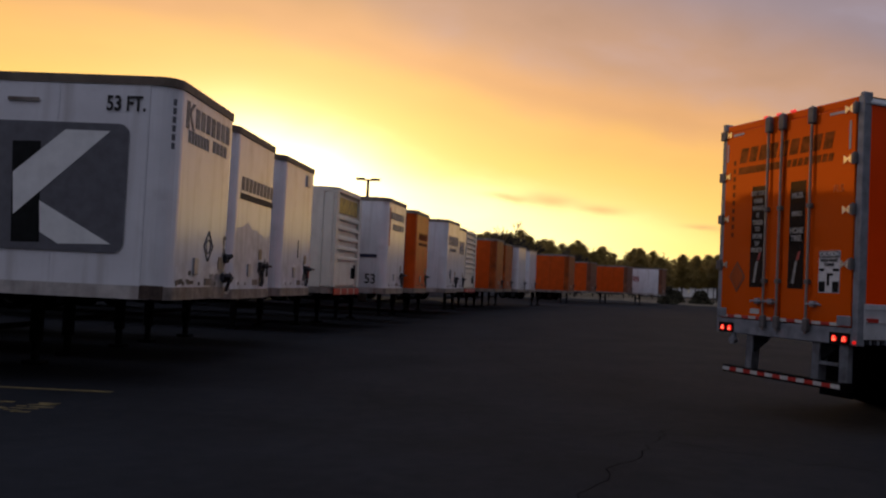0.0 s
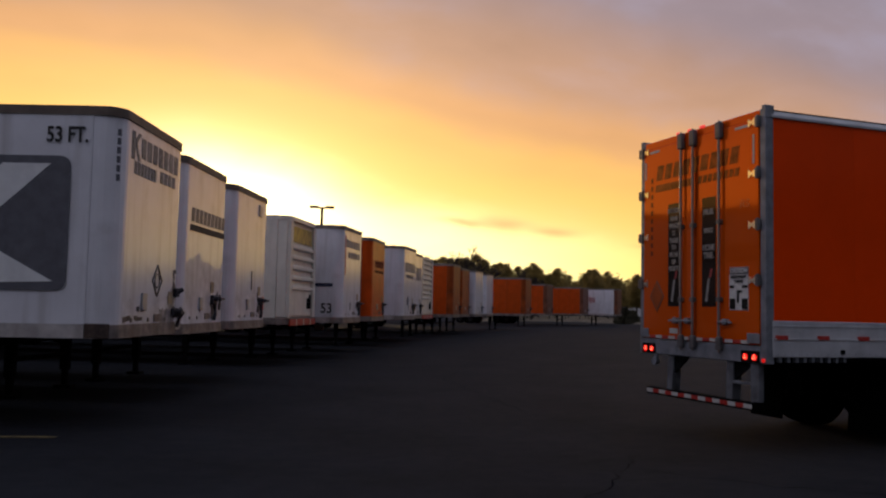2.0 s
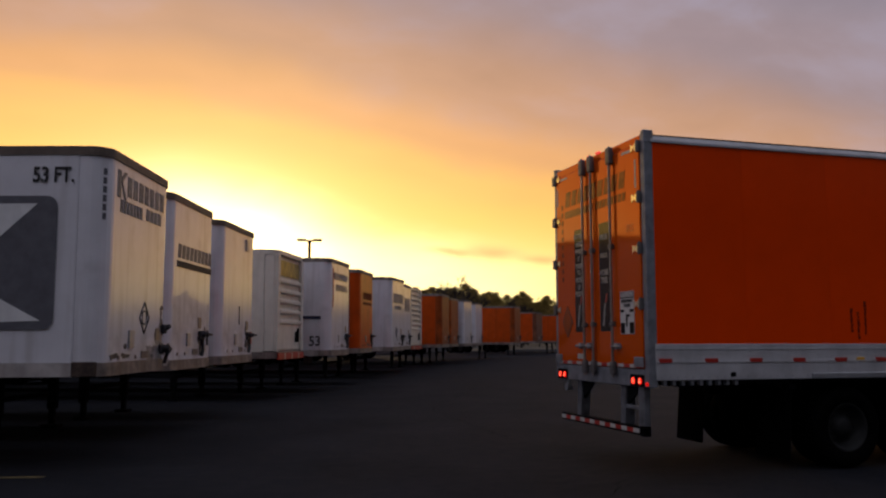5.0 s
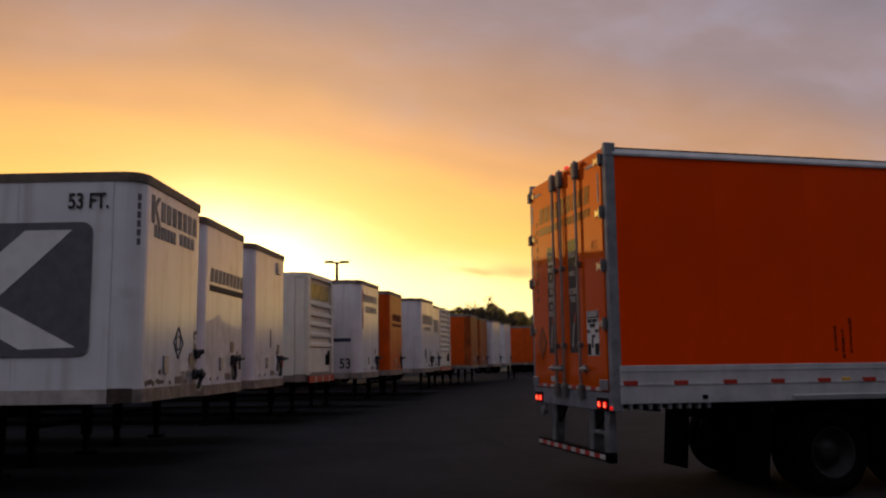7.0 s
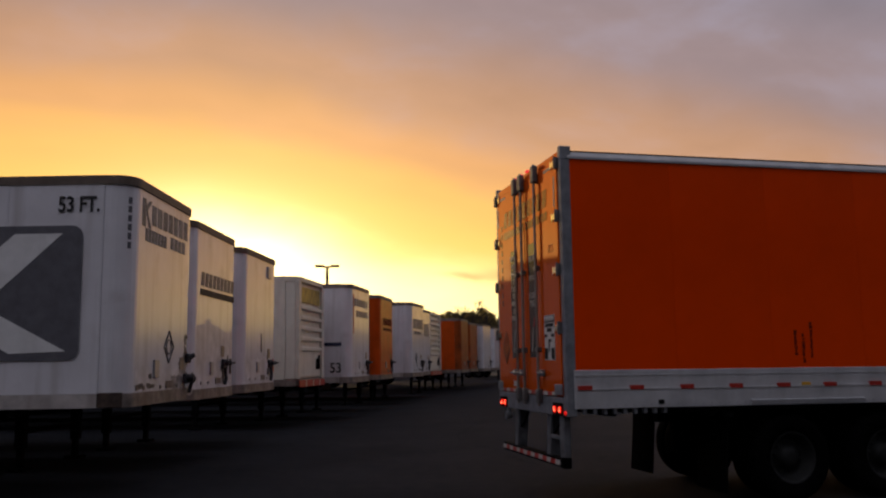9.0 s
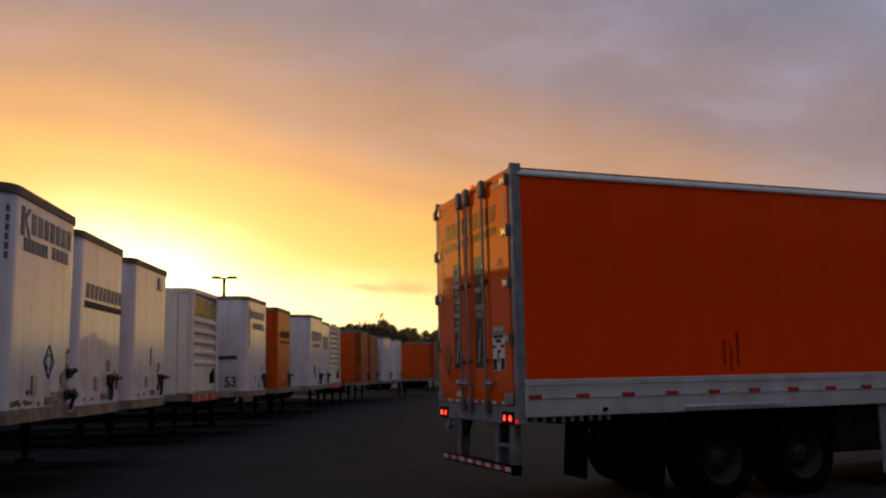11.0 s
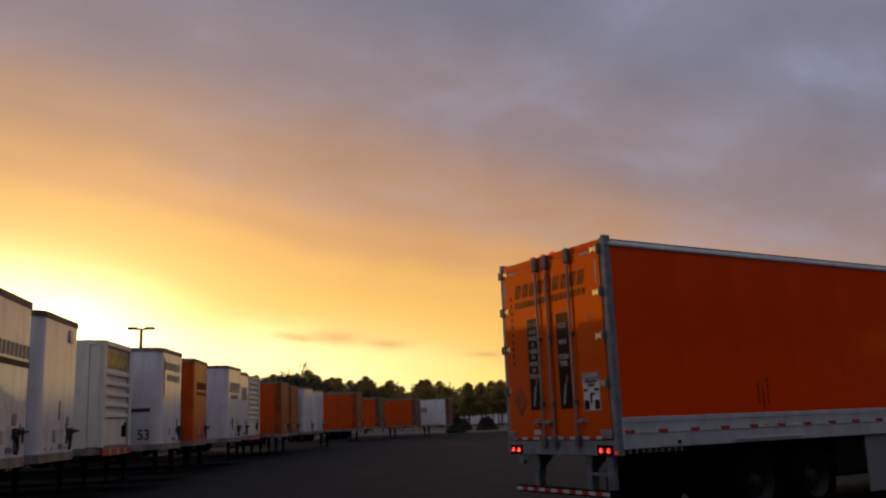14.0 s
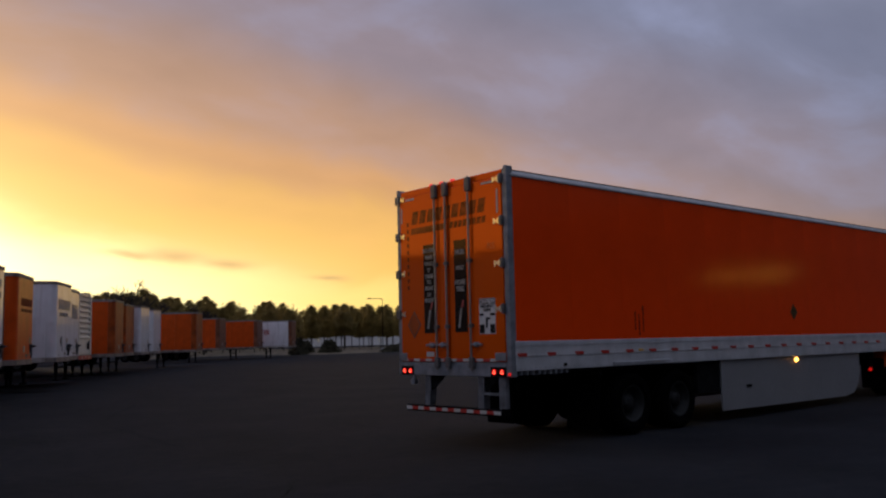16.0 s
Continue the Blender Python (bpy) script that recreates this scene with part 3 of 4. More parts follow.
def side_prism(t, outline, mat, depth, name="marking", y=-HALF - 0.022, label=""):
    """A flat shape on the near side wall: outline of (distance behind the nose, height)."""
    bm = bm_new()
    prism(bm, [(-s, z) for s, z in outline], "y", y - depth, y)
    return part(name, bm, mat, t, label)


def make_row():
    # white trailer with the large slate emblem
    k = parked_trailer(WHITE, RAIL_DARK, label="white parked semi-trailer with a slate square emblem and dark roof rail", z0=1.175, m=stand(-3.41, 13.62, 3))
    r = 0.14
    pts = []
    for cx, cz, a0 in ((2.52 - r, 3.44 - r, 0), (0.60 + r, 3.44 - r, 90), (0.60 + r, 1.76 + r, 180), (2.52 - r, 1.76 + r, 270)):
        for j in range(6):
            a = radians(a0 + 18 * j)
            pts.append((cx + r * math.cos(a), cz + r * math.sin(a)))
    side_prism(k, pts, PLATE_GREY, 0.004, "emblem_plate", label="slate grey rounded emblem plate")
    side_prism(k, [(2.15, 3.17), (1.77, 3.18), (1.71, 1.86), (2.09, 1.85)], PLATE_DARK, 0.006, "emblem_bar")
    side_prism(k, [(1.45, 3.34), (0.85, 3.34), (2.08, 2.21), (2.12, 2.76)], LOGO_WHITE, 0.009, "emblem_stroke")
    side_prism(k, [(1.74, 2.40), (0.76, 1.87), (1.46, 1.85), (1.71, 1.99)], LOGO_WHITE, 0.009, "emblem_stroke")
    words("53 FT.", 0.20, LETTER, k, pose(-0.665, -HALF - 0.024, 3.70, 90, 0, 0), 0.75, 0.006)
    side_prism(k, [(2.25, 3.75), (1.83, 3.75), (1.83, 3.70), (2.25, 3.70)], RAIL_GREY, 0.012, "side_lamp_strip")
    block("corner_iron", k, RUST, -0.36, -HALF - 0.016, 1.177, -0.05, -HALF + 0.02, 1.36, 0.01)
    low_coupling(k)
    diamond(k, 0.24, 1.94, 0.22)
    grime(k, 1.0, 2.05, 0.14, 0.12, 3, n=5)
    grime(k, -0.55, 1.42, 0.5, 0.12, 8, n=6)
    lower_stain_reflection(k, 1.35, 1.72, 12)
    # faded company mark on the nose
    mark_row(k, 0.002, -0.58, 1.02, 3.55, 3.82, 7, LETTER_FADED)
    side = bm_new()
    prism(side, [(-0.94, 3.49), (-0.82, 3.49), (-0.82, 3.86), (-0.94, 3.86)], "x", 0.002, 0.006)
    prism(side, [(-0.80, 3.68), (-0.60, 3.86), (-0.70, 3.86), (-0.82, 3.76)], "x", 0.002, 0.006)
    prism(side, [(-0.80, 3.68), (-0.70, 3.49), (-0.60, 3.49), (-0.76, 3.71)], "x", 0.002, 0.006)
    part("marking", side, LETTER_FADED, k)
    mark_row(k, 0.002, -0.82, 0.06, 3.31, 3.48, 7, LETTER_FADED)
    mark_row(k, 0.002, 0.20, 0.90, 3.33, 3.50, 4, LETTER_FADED)
    turned = pose(-0.26 + 0.26 * math.cos(radians(-40)), -1.04 + 0.26 * math.sin(radians(-40)), 0, 0, 0, -40)
    for j in range(6):
        bm = bm_new()
        z = 3.77 - 0.115 * j
        box(bm, -0.03, -0.024, z - 0.042, 0.004, 0.024, z + 0.042)
        part("number_mark", bm, PLATE_GREY, k, m=turned)

    # white trailer with a dark company mark on its nose
    s = parked_trailer(WHITE, RAIL_DARK, label="white parked semi-trailer with a dark nose mark and a reflection painted low on the nose", m=stand(-3.39, 16.95, 4.5))
    mark_row(s, 0.002, -0.86, 1.14, 3.02, 3.26, 9, PLATE_GREY, lean=0.12)
    bm = bm_new()
    box(bm, 0.002, -0.9, 2.86, 0.006, 1.12, 2.97)
    part("marking", bm, LETTER, s)
    nose_fittings(s, 0.55)
    # the treeline mirrored in this lower nose, painted as a darker band
    lower_stain_reflection(s, 1.37, 2.38, 4)

    t3 = parked_trailer(WHITE, RAIL_DARK, label="plain white parked semi-trailer with small nose vent", m=stand(-3.1, 20.26, 6.5))
    nose_fittings(t3, 0.75, 1)
    lower_stain_reflection(t3, 1.37, 1.95, 9)
    block("vent", t3, ALU, 0.002, 0.46, 3.6, 0.03, 0.70, 3.86, 0.01)
    mark_row(t3, 0.002, 0.02, 0.12, 1.95, 2.35, 1, LETTER)

    t4 = parked_trailer(CREAM, CREAM, 4.0, 5, label="cream parked trailer with ribbed end and vent panel painted glow-yellow", m=stand(-2.49, 25.41, 9.5))

    t5 = parked_trailer(WHITE, RAIL_GREY, label="white parked semi-trailer with a navy side stripe and number", m=stand(-1.25, 28.63, 11))
    side_prism(t5, [(0.28, 2.22), (2.4, 2.22), (2.4, 2.32), (0.28, 2.32)], BLUE, 0.004, "stripe")
    words("53", 0.3, LETTER, t5, pose(-0.46, -HALF - 0.024, 1.55, 90, 0, 0), 0.9, 0.006)
    side_prism(t5, [(1.0, 1.42), (1.6, 1.42), (1.6, 1.66), (1.0, 1.66)], PLATE_GREY, 0.004)
    mark_row(t5, 0.002, -0.85, 0.9, 3.45, 3.68, 6, LETTER_FADED)
    mark_row(t5, 0.002, -0.6, 0.9, 3.12, 3.32, 5, LETTER_FADED)
    bm = bm_new()
    box(bm, 0.002, -1.02, 2.6, 0.006, -0.9, 3.8)
    part("marking", bm, LETTER_RED, t5)
    nose_fittings(t5, 0.75)

    t6 = parked_trailer(BROWN_NOSE, RAIL_GREY, nose=ORANGE_OLD, label="weathered orange parked semi-trailer with dark nose mark", m=stand(-0.55, 32.9, 10))
    mark_row(t6, 0.002, -0.7, 0.9, 3.05, 3.3, 9, MARK_DARK, lean=0.12)
    bm = bm_new()
    box(bm, 0.002, -0.7, 2.85, 0.006, 0.9, 2.95)
    part("marking", bm, MARK_DARK, t6)
    nose_fittings(t6, 0.8)

    t7 = parked_trailer(WHITE, RAIL_GREY, 4.15, label="white parked semi-trailer with grey lettering bars on the nose", m=stand(0.75, 37.65, 13.5))
    mark_row(t7, 0.002, -0.9, 1.0, 3.1, 3.5, 6, LETTER_FADED)
    mark_row(t7, 0.002, -0.7, 0.6, 2.85, 3.0, 8, LETTER_FADED)
    diamond(t7, -0.4, 1.9, 0.2)
    nose_fittings(t7, 0.6)
    t8 = parked_trailer(WHITE, RAIL_GREY, 4.15, label="white parked semi-trailer with dark couplings on the nose", m=stand(1.15, 41.59, 14))
    nose_fittings(t8, 0.7)
    mark_row(t8, 0.002, -0.2, 0.9, 2.9, 3.5, 3, LETTER_FADED)
    parked_trailer(CREAM, CREAM, 4.13, 8, False, label="cream parked trailer with a closely ribbed end", m=stand(1.73, 44.42, 14))

    t10 = parked_trailer(ORANGE_OLD, RAIL_GREY, label="faded orange parked semi-trailer with brown nose", nose=RUSTY_NOSE, m=stand(3.59, 49.7, 14))
    nose_fittings(t10, 0.8)
    t11 = parked_trailer(ORANGE_OLD, RAIL_GREY, label="faded orange parked semi-trailer among the row", nose=RUSTY_NOSE, m=stand(4.53, 54.46, 16))
    nose_fittings(t11, 0.8)
    t12 = parked_trailer(WHITE, RAIL_GREY, label="white parked semi-trailer beside faded orange ones", m=stand(5.67, 57.24, 18))
    nose_fittings(t12, 0.8)
    t13 = parked_trailer(WHITE, RAIL_GREY, label="white parked semi-trailer with a grimy nose", m=stand(6.89, 62, 18))
    nose_fittings(t13, 0.8)
    t14 = parked_trailer(ORANGE_OLD, RAIL_GREY, label="dark orange parked semi-trailer beside an empty stall", nose=RUSTY_NOSE, m=stand(10.69, 68.39, 20))
    nose_fittings(t14, 0.8)
    t15 = parked_trailer(ORANGE_OLD, RAIL_GREY, label="bright orange parked semi-trailer beside an empty stall", nose=BROWN_NOSE, m=stand(15.25, 83.58, 25))
    nose_fittings(t15, 0.8)
    t16 = parked_trailer(ORANGE_OLD, RAIL_GREY, label="bright orange parked semi-trailer near the row's end", nose=BROWN_NOSE, m=stand(20.75, 92.32, 27))
    nose_fittings(t16, 0.8)
    t17 = parked_trailer(WHITE, RAIL_GREY, label="white parked semi-trailer with red lettering on its side", nose=BROWN_NOSE, m=stand(25.25, 95.49, 27))
    for x0, form in ((-3.75, 0), (-3.3, 1), (-2.85, 2)):
        bm = bm_new()
        y0, y1 = -HALF - 0.028, -HALF - 0.022
        box(bm, x0, y0, 2.55, x0 + 0.10, y1, 3.1)
        box(bm, x0 + 0.26, y0, 2.55 if form else 2.8, x0 + 0.36, y1, 3.1)
        if form != 2:
            box(bm, x0 + 0.1, y0, 3.0, x0 + 0.26, y1, 3.1)
            box(bm, x0 + 0.1, y0, 2.75, x0 + 0.26, y1, 2.85)
        else:
            prism(bm, [(x0 + 0.05, 3.1), (x0 + 0.14, 3.1), (x0 + 0.31, 2.55), (x0 + 0.22, 2.55)], "y", y0, y1)
        part("marking", bm, LETTER_RED, t17)
    nose_fittings(t17, 0.8)


make_row()


# ---------------------------------------------------------------- the moving semi-trailer
ZT = 4.02


def make_semi():
    t = thing("moving_semi_trailer", "orange semi-trailer with lit tail lamps, pale lower rail and white skirt", "trailer")
    L = 16.15
    block("body", t, STEEL, -1.26, 0.06, 1.12, 1.26, L - 0.02, ZT - 0.06)
    n = 13
    step = (L - 0.10) / n
    bm = bm_new()
    box(bm, -0.015, 0, 1.53, 0.015, step - 0.0015, ZT - 0.09, 0.001)
    panel = mesh_of("side_panel", bm, ORANGE_SIDE)
    for k in range(n):
        child("side_panel", panel, t, pose(1.283, 0.08 + k * step, 0))
    block("side_wall", t, ORANGE_SIDE, -1.30, 0.08, 1.53, -1.262, L, ZT - 0.09, 0.004)
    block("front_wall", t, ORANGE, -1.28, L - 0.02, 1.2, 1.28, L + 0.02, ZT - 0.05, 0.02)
    for s in (-1, 1):
        bm = bm_new()
        prism(bm, [(s * a, ZT + b) for a, b in ((1.245, -0.09), (1.308, -0.09), (1.314, -0.082), (1.314, -0.066), (1.278, -0.006), (1.245, -0.006))], "y", 0.06, L)
        box(bm, s * 1.30, 0.06, ZT - 0.094, s * 1.318, L, ZT - 0.086)
        part("top_rail", bm, RAIL_WHITE, t, "pale top rail")
        block("roof_edge", t, STEEL, s * 1.23, 0.06, ZT - 0.008, s * 1.283, L, ZT + 0.006)
    block("roof", t, ALU, -1.25, 0.05, ZT - 0.05, 1.25, L, ZT - 0.01)
    for s in (-1, 1):
        bm = bm_new()
        box(bm, s * 1.25, 0.06, 1.32, s * 1.305, L, 1.535, 0.004)
        box(bm, s * 1.25, 0.06, 1.11, s * 1.318, L, 1.325, 0.006)
        box(bm, s * 1.30, 0.06, 1.315, s * 1.326, L, 1.332)
        box(bm, s * 1.30, 0.06, 1.47, s * 1.312, L, 1.478)
        rail = part("bottom_rail", bm, RAIL_WHITE, t, "pale ribbed aluminium lower rail")
        if s > 0:
            bm = bm_new()
            for k in range(150):
                yy = 0.12 + k * 0.106
                box(bm, 1.312, yy - 0.007, 1.14, 1.324, yy + 0.007, 1.154)
            tagged(part("rivet_line", bm, ALU, rail), kind="stuff")
    bm = bm_new()
    box(bm, 1.305, -0.082, -0.025, 1.328, 0.082, 0.025)
    red = mesh_of("reflector", bm, TAPE_RED)
    for k in range(26):
        child("reflector", red, t, pose(0, 0.18 + 0.616 * k, 1.34))
    block("amber_marker", t, AMBER, 1.30, 2.885, 1.31, 1.325, 3.005, 1.37, 0.01)
    block("slider_guard", t, ALU, 1.30, 2.20, 1.11, 1.345, 3.70, 1.18, 0.008)
    block("air_port", t, STEEL, 1.31, 1.05, 1.15, 1.33, 1.12, 1.20, 0.006)
    # small upright stencils on the side
    rng = random.Random(6)
    for yy, z0, z1 in ((2.85, 1.68, 1.98), (2.95, 1.59, 1.92), (3.06, 1.65, 2.04)):
        bm = bm_new()
        z = z0
        while z < z1:
            w = rng.uniform(0.010, 0.022)
            box(bm, 1.298, yy - w, z, 1.300, yy + rng.uniform(0.008, 0.022), z + rng.uniform(0.02, 0.04))
            z += 0.038
        tagged(part("stencil_mark", bm, MARK_DARK, t), kind="stuff")
    bm = bm_new()
    prism(bm, [(8.08, 1.84), (8.22, 2.00), (8.08, 2.16), (7.94, 2.00)], "x", 1.298, 1.304)
    part("placard", bm, BARK_OLIVE, t)
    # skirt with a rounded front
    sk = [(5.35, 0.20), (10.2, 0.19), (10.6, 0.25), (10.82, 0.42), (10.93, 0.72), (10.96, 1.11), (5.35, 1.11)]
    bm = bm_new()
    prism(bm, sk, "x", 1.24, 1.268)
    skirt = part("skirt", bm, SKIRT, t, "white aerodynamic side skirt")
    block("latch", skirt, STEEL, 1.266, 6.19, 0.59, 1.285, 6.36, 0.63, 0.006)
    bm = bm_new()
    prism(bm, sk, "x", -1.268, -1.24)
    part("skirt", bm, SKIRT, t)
    # running gear
    bm = bm_new()
    for s in (-0.5, 0.5):
        box(bm, s - 0.06, 1.9, 0.82, s + 0.06, 5.6, 1.13)
    for k in range(12):
        box(bm, -1.22, 0.5 + k * 1.25, 1.02, 1.22, 0.58 + k * 1.25, 1.12)
    box(bm, -0.5, 2.2, 0.84, 0.5, 5.5, 0.95)
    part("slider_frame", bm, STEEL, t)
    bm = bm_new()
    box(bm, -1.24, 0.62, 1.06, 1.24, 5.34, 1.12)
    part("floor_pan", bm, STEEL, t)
    # plain black panels filling the space between the rear wheels and the skirt
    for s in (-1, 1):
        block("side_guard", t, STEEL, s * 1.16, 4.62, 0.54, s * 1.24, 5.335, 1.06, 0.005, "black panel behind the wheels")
    for k in range(9):
        block("floor_beam", t, GALV, 1.24, 0.16 + 0.12 * k, 1.05, 1.30, 0.20 + 0.12 * k, 1.108)
    wheels = []
    for ya in (2.75, 4.03):
        bm = bm_new()
        tube(bm, (-0.7, ya, 0.5), (0.7, ya, 0.5), 0.07)
        part("axle", bm, STEEL, t)
        for s in (-1, 1):
            for dd in (0.86, 1.13):
                w = wheel(t, s * dd, ya, 0.5, s)
                wheels.append(w)
    for s in (-1, 1):
        bm = bm_new()
        prism(bm, [(1.94, 1.0), (1.96, 1.0), (1.89, 0.13), (1.87, 0.13)], "x", s * 0.60 if s > 0 else -1.25, 1.25 if s > 0 else -0.60)
        part("mud_flap", bm, RUBBER, t, "black rubber mud flap")
        block("flap_bracket", t, STEEL, s * 0.45, 1.93, 0.98, s * 1.25, 2.02, 1.04, 0.005)
    for s in (-0.5, 0.5):
        for ya in (2.75, 4.03):
            block("spring_hanger", t, STEEL, s - 0.07, ya - 0.62, 0.42, s + 0.07, ya + 0.02, 0.84, 0.02)
            bm = bm_new()
            tube(bm, (s, ya + 0.33, 0.5), (s, ya + 0.33, 0.86), 0.13, n=14)
            part("air_spring", bm, RUBBER, t)
    for s in (-0.95, 0.95):
        bm = bm_new()
        box(bm, s - 0.07, 12.6, 0.42, s + 0.07, 12.76, 1.12, 0.01)
        part("landing_leg", bm, STEEL, t)
    # rear frame
    for s in (-1, 1):
        bm = bm_new()
        box(bm, s * 1.205, -0.03, 1.03, s * 1.30, 0.09, ZT + 0.02, 0.008)
        box(bm, s * 1.24, -0.036, ZT - 0.10, s * 1.305, 0.10, ZT + 0.055, 0.008)
        part("corner_post", bm, GALV, t, "grey aluminium corner post")
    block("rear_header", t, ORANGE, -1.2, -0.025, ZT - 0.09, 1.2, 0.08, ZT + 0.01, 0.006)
    bm = bm_new()
    box(bm, -1.21, -0.04, 1.03, 1.21, 0.09, 1.235, 0.01)
    sill = part("rear_sill", bm, GALV, t, "grey steel rear sill")
    doors = []
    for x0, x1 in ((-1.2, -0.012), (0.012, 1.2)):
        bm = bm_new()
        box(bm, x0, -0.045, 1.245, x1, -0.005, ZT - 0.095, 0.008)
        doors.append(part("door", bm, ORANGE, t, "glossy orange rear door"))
    # hinges
    for s, dd in ((-1, doors[0]), (1, doors[1])):
        for z in (3.895, 3.28, 2.665, 2.005):
            bm = bm_new()
            a, b = (-1.19, -1.08) if s < 0 else (1.03, 1.15)
            mid = (a + b) / 2
            for p, q in ((a, mid - 0.008), (b, mid + 0.008)):
                prism(bm, [(p, z - 0.055), (p, z + 0.055), (q, z + 0.022), (q, z - 0.022)], "y", -0.058, -0.045)
            box(bm, mid - 0.025, -0.06, z - 0.014, mid + 0.025, -0.045, z + 0.014)
            leaf = bm_new()
            box(leaf, s * 1.15 if s > 0 else -1.315, -0.066, z - 0.065, s * 1.228 if s > 0 else -1.195, -0.030, z + 0.065, 0.006)
            tube(leaf, (s * 1.205, -0.068, z - 0.075), (s * 1.205, -0.068, z + 0.075), 0.013, n=8)
            part("hinge_post_leaf", leaf, KEEPER, t, "dark steel hinge leaf")
            part("hinge", bm, CHROME, dd, "bright steel hinge")
        bm = bm_new()
        a, b = (-1.26, -1.06) if s < 0 else (1.0, 1.22)
        box(bm, a, -0.06, 1.26, b, -0.044, 1.38, 0.006)
        part("hinge", bm, GALV, dd)
    # lock rods with their brackets and handles
    for xr, dd in ((-0.27, doors[0]), (-0.012, doors[1]), (0.52, doors[1])):
        bm = bm_new()
        tube(bm, (xr, -0.085, 1.12), (xr, -0.085, ZT + 0.01), 0.017, n=10)
        rod = part("lock_rod", bm, ROD, dd, "steel lock rod")
        block("keeper", dd, KEEPER, xr - 0.055, -0.115, ZT - 0.22, xr + 0.055, -0.047, ZT - 0.005, 0.014)
        block("keeper", dd, KEEPER, xr - 0.045, -0.11, 1.15, xr + 0.045, -0.047, 1.315, 0.012)
        for z in (2.75, 1.78):
            block("bracket", dd, KEEPER, xr - 0.04, -0.105, z - 0.03, xr + 0.04, -0.045, z + 0.03, 0.008)
        bm = bm_new()
        e = xr - 0.22 if xr < 0 else xr + 0.24
        tube(bm, (xr, -0.10, 1.50), (e, -0.10, 1.505), 0.013, n=8)
        box(bm, (xr + e) / 2 - 0.05, -0.105, 1.465, (xr + e) / 2 + 0.03, -0.045, 1.54, 0.008)
        tube(bm, (e, -0.10, 1.505), (e, -0.10, 1.485), 0.02, n=8)
        part("handle", bm, GALV, dd)
    # tape across the foot of the doors
    for k in range(16):
        x0 = -1.18 + k * 0.1475
        block("reflector", doors[0] if x0 < -0.05 else doors[1], TAPE_RED if k % 2 else TAPE_WHITE, x0, -0.05, 1.252, x0 + 0.146, -0.044, 1.292)
    for x0, z0, x1, z1 in ((-1.05, 3.86, -0.82, 3.89), (-1.17, 3.5, -1.14, 3.75), (0.78, 3.86, 1.05, 3.89), (1.10, 3.40, 1.13, 3.75)):
        block("corner_tape", doors[0] if x0 < 0 else doors[1], TAPE_WHITE, x0, -0.049, z0, x1, -0.0445, z1)
    # company mark as plain blocks
    for k in range(9):
        x0 = -0.90 + 0.197 * k
        bm = bm_new()
        prism(bm, [(x0, 3.45), (x0 + 0.150, 3.45), (x0 + 0.195, 3.66), (x0 + 0.045, 3.66)], "y", -0.0485, -0.0445)
        part("marking", bm, MARK_BROWN, doors[0] if x0 < -0.1 else doors[1])
    bm = bm_new()
    prism(bm, [(-0.92, 3.29), (-0.05, 3.29), (-0.03, 3.39), (-0.90, 3.39)], "y", -0.0485, -0.0445)
    part("marking", bm, MARK_BROWN, doors[0])
    for k in range(8):
        x0 = 0.04 + 0.104 * k
        bm = bm_new()
        prism(bm, [(x0, 3.29), (x0 + 0.078, 3.29), (x0 + 0.10, 3.39), (x0 + 0.022, 3.39)], "y", -0.0485, -0.0445)
        part("marking", bm, MARK_BROWN, doors[1])
    # two black posters
    rear = pose(0, 0, 0, 90, 0, 0)
    p1 = block("poster", doors[0], POSTER, -0.60, -0.05, 1.69, -0.335, -0.044, 3.09, 0.0, "black poster with white words")
    p2 = block("poster", doors[1], POSTER, 0.14, -0.05, 1.69, 0.415, -0.044, 3.09, 0.0, "black poster with white words")
    for s, z in (("DO YOU", 2.99), ("HAVE", 2.88), ("WHAT", 2.78), ("IT", 2.68), ("TAKES", 2.58), ("TO", 2.49), ("MOVE", 2.39), ("UP", 2.29), ("PRIORITY?", 2.20)):
        words(s, 0.062, POSTER_WORD, p1, pose(-0.467, -0.053, z, 90, 0, 0), 0.82 if len(s) < 8 else 0.56, 0.004)
    for s, z, hh in (("MILES.", 2.90, 0.07), ("RESPECT.", 2.66, 0.055), ("HOME", 2.44, 0.075), ("TIME.", 2.34, 0.075)):
        words(s, hh, POSTER_WORD, p2, pose(0.278, -0.053, z, 90, 0, 0), 0.82 if len(s) < 8 else 0.62, 0.004)
    for p, x0 in ((p1, -0.53), (p2, 0.21)):
        bm = bm_new()
        prism(bm, [(x0, 1.76), (x0 + 0.045, 1.75), (x0 + 0.10, 2.05), (x0 + 0.055, 2.05)], "y", -0.0535, -0.0505)
        part("marking", bm, POSTER_WORD, p)
        bm = bm_new()
        prism(bm, [(x0 + 0.075, 2.06), (x0 + 0.12, 2.06), (x0 + 0.15, 2.17), (x0 + 0.11, 2.17)], "y", -0.0535, -0.0505)
        part("marking", bm, LETTER_RED, p)
    # caution sticker
    st = block("sticker", doors[1], LETTER_WHITE, 0.68, -0.05, 1.65, 1.02, -0.044, 2.17, 0.0, "black and white caution sticker")
    block("sticker_band", st, PLATE_DARK, 0.685, -0.0525, 2.085, 1.015, -0.0495, 2.165)
    words("CAUTION", 0.058, LETTER_WHITE, st, pose(0.85, -0.0545, 2.125, 90, 0, 0), 0.85, 0.003)
    words("WIDE RIGHT", 0.038, LETTER, st, pose(0.85, -0.0525, 2.05, 90, 0, 0), 0.95, 0.003)
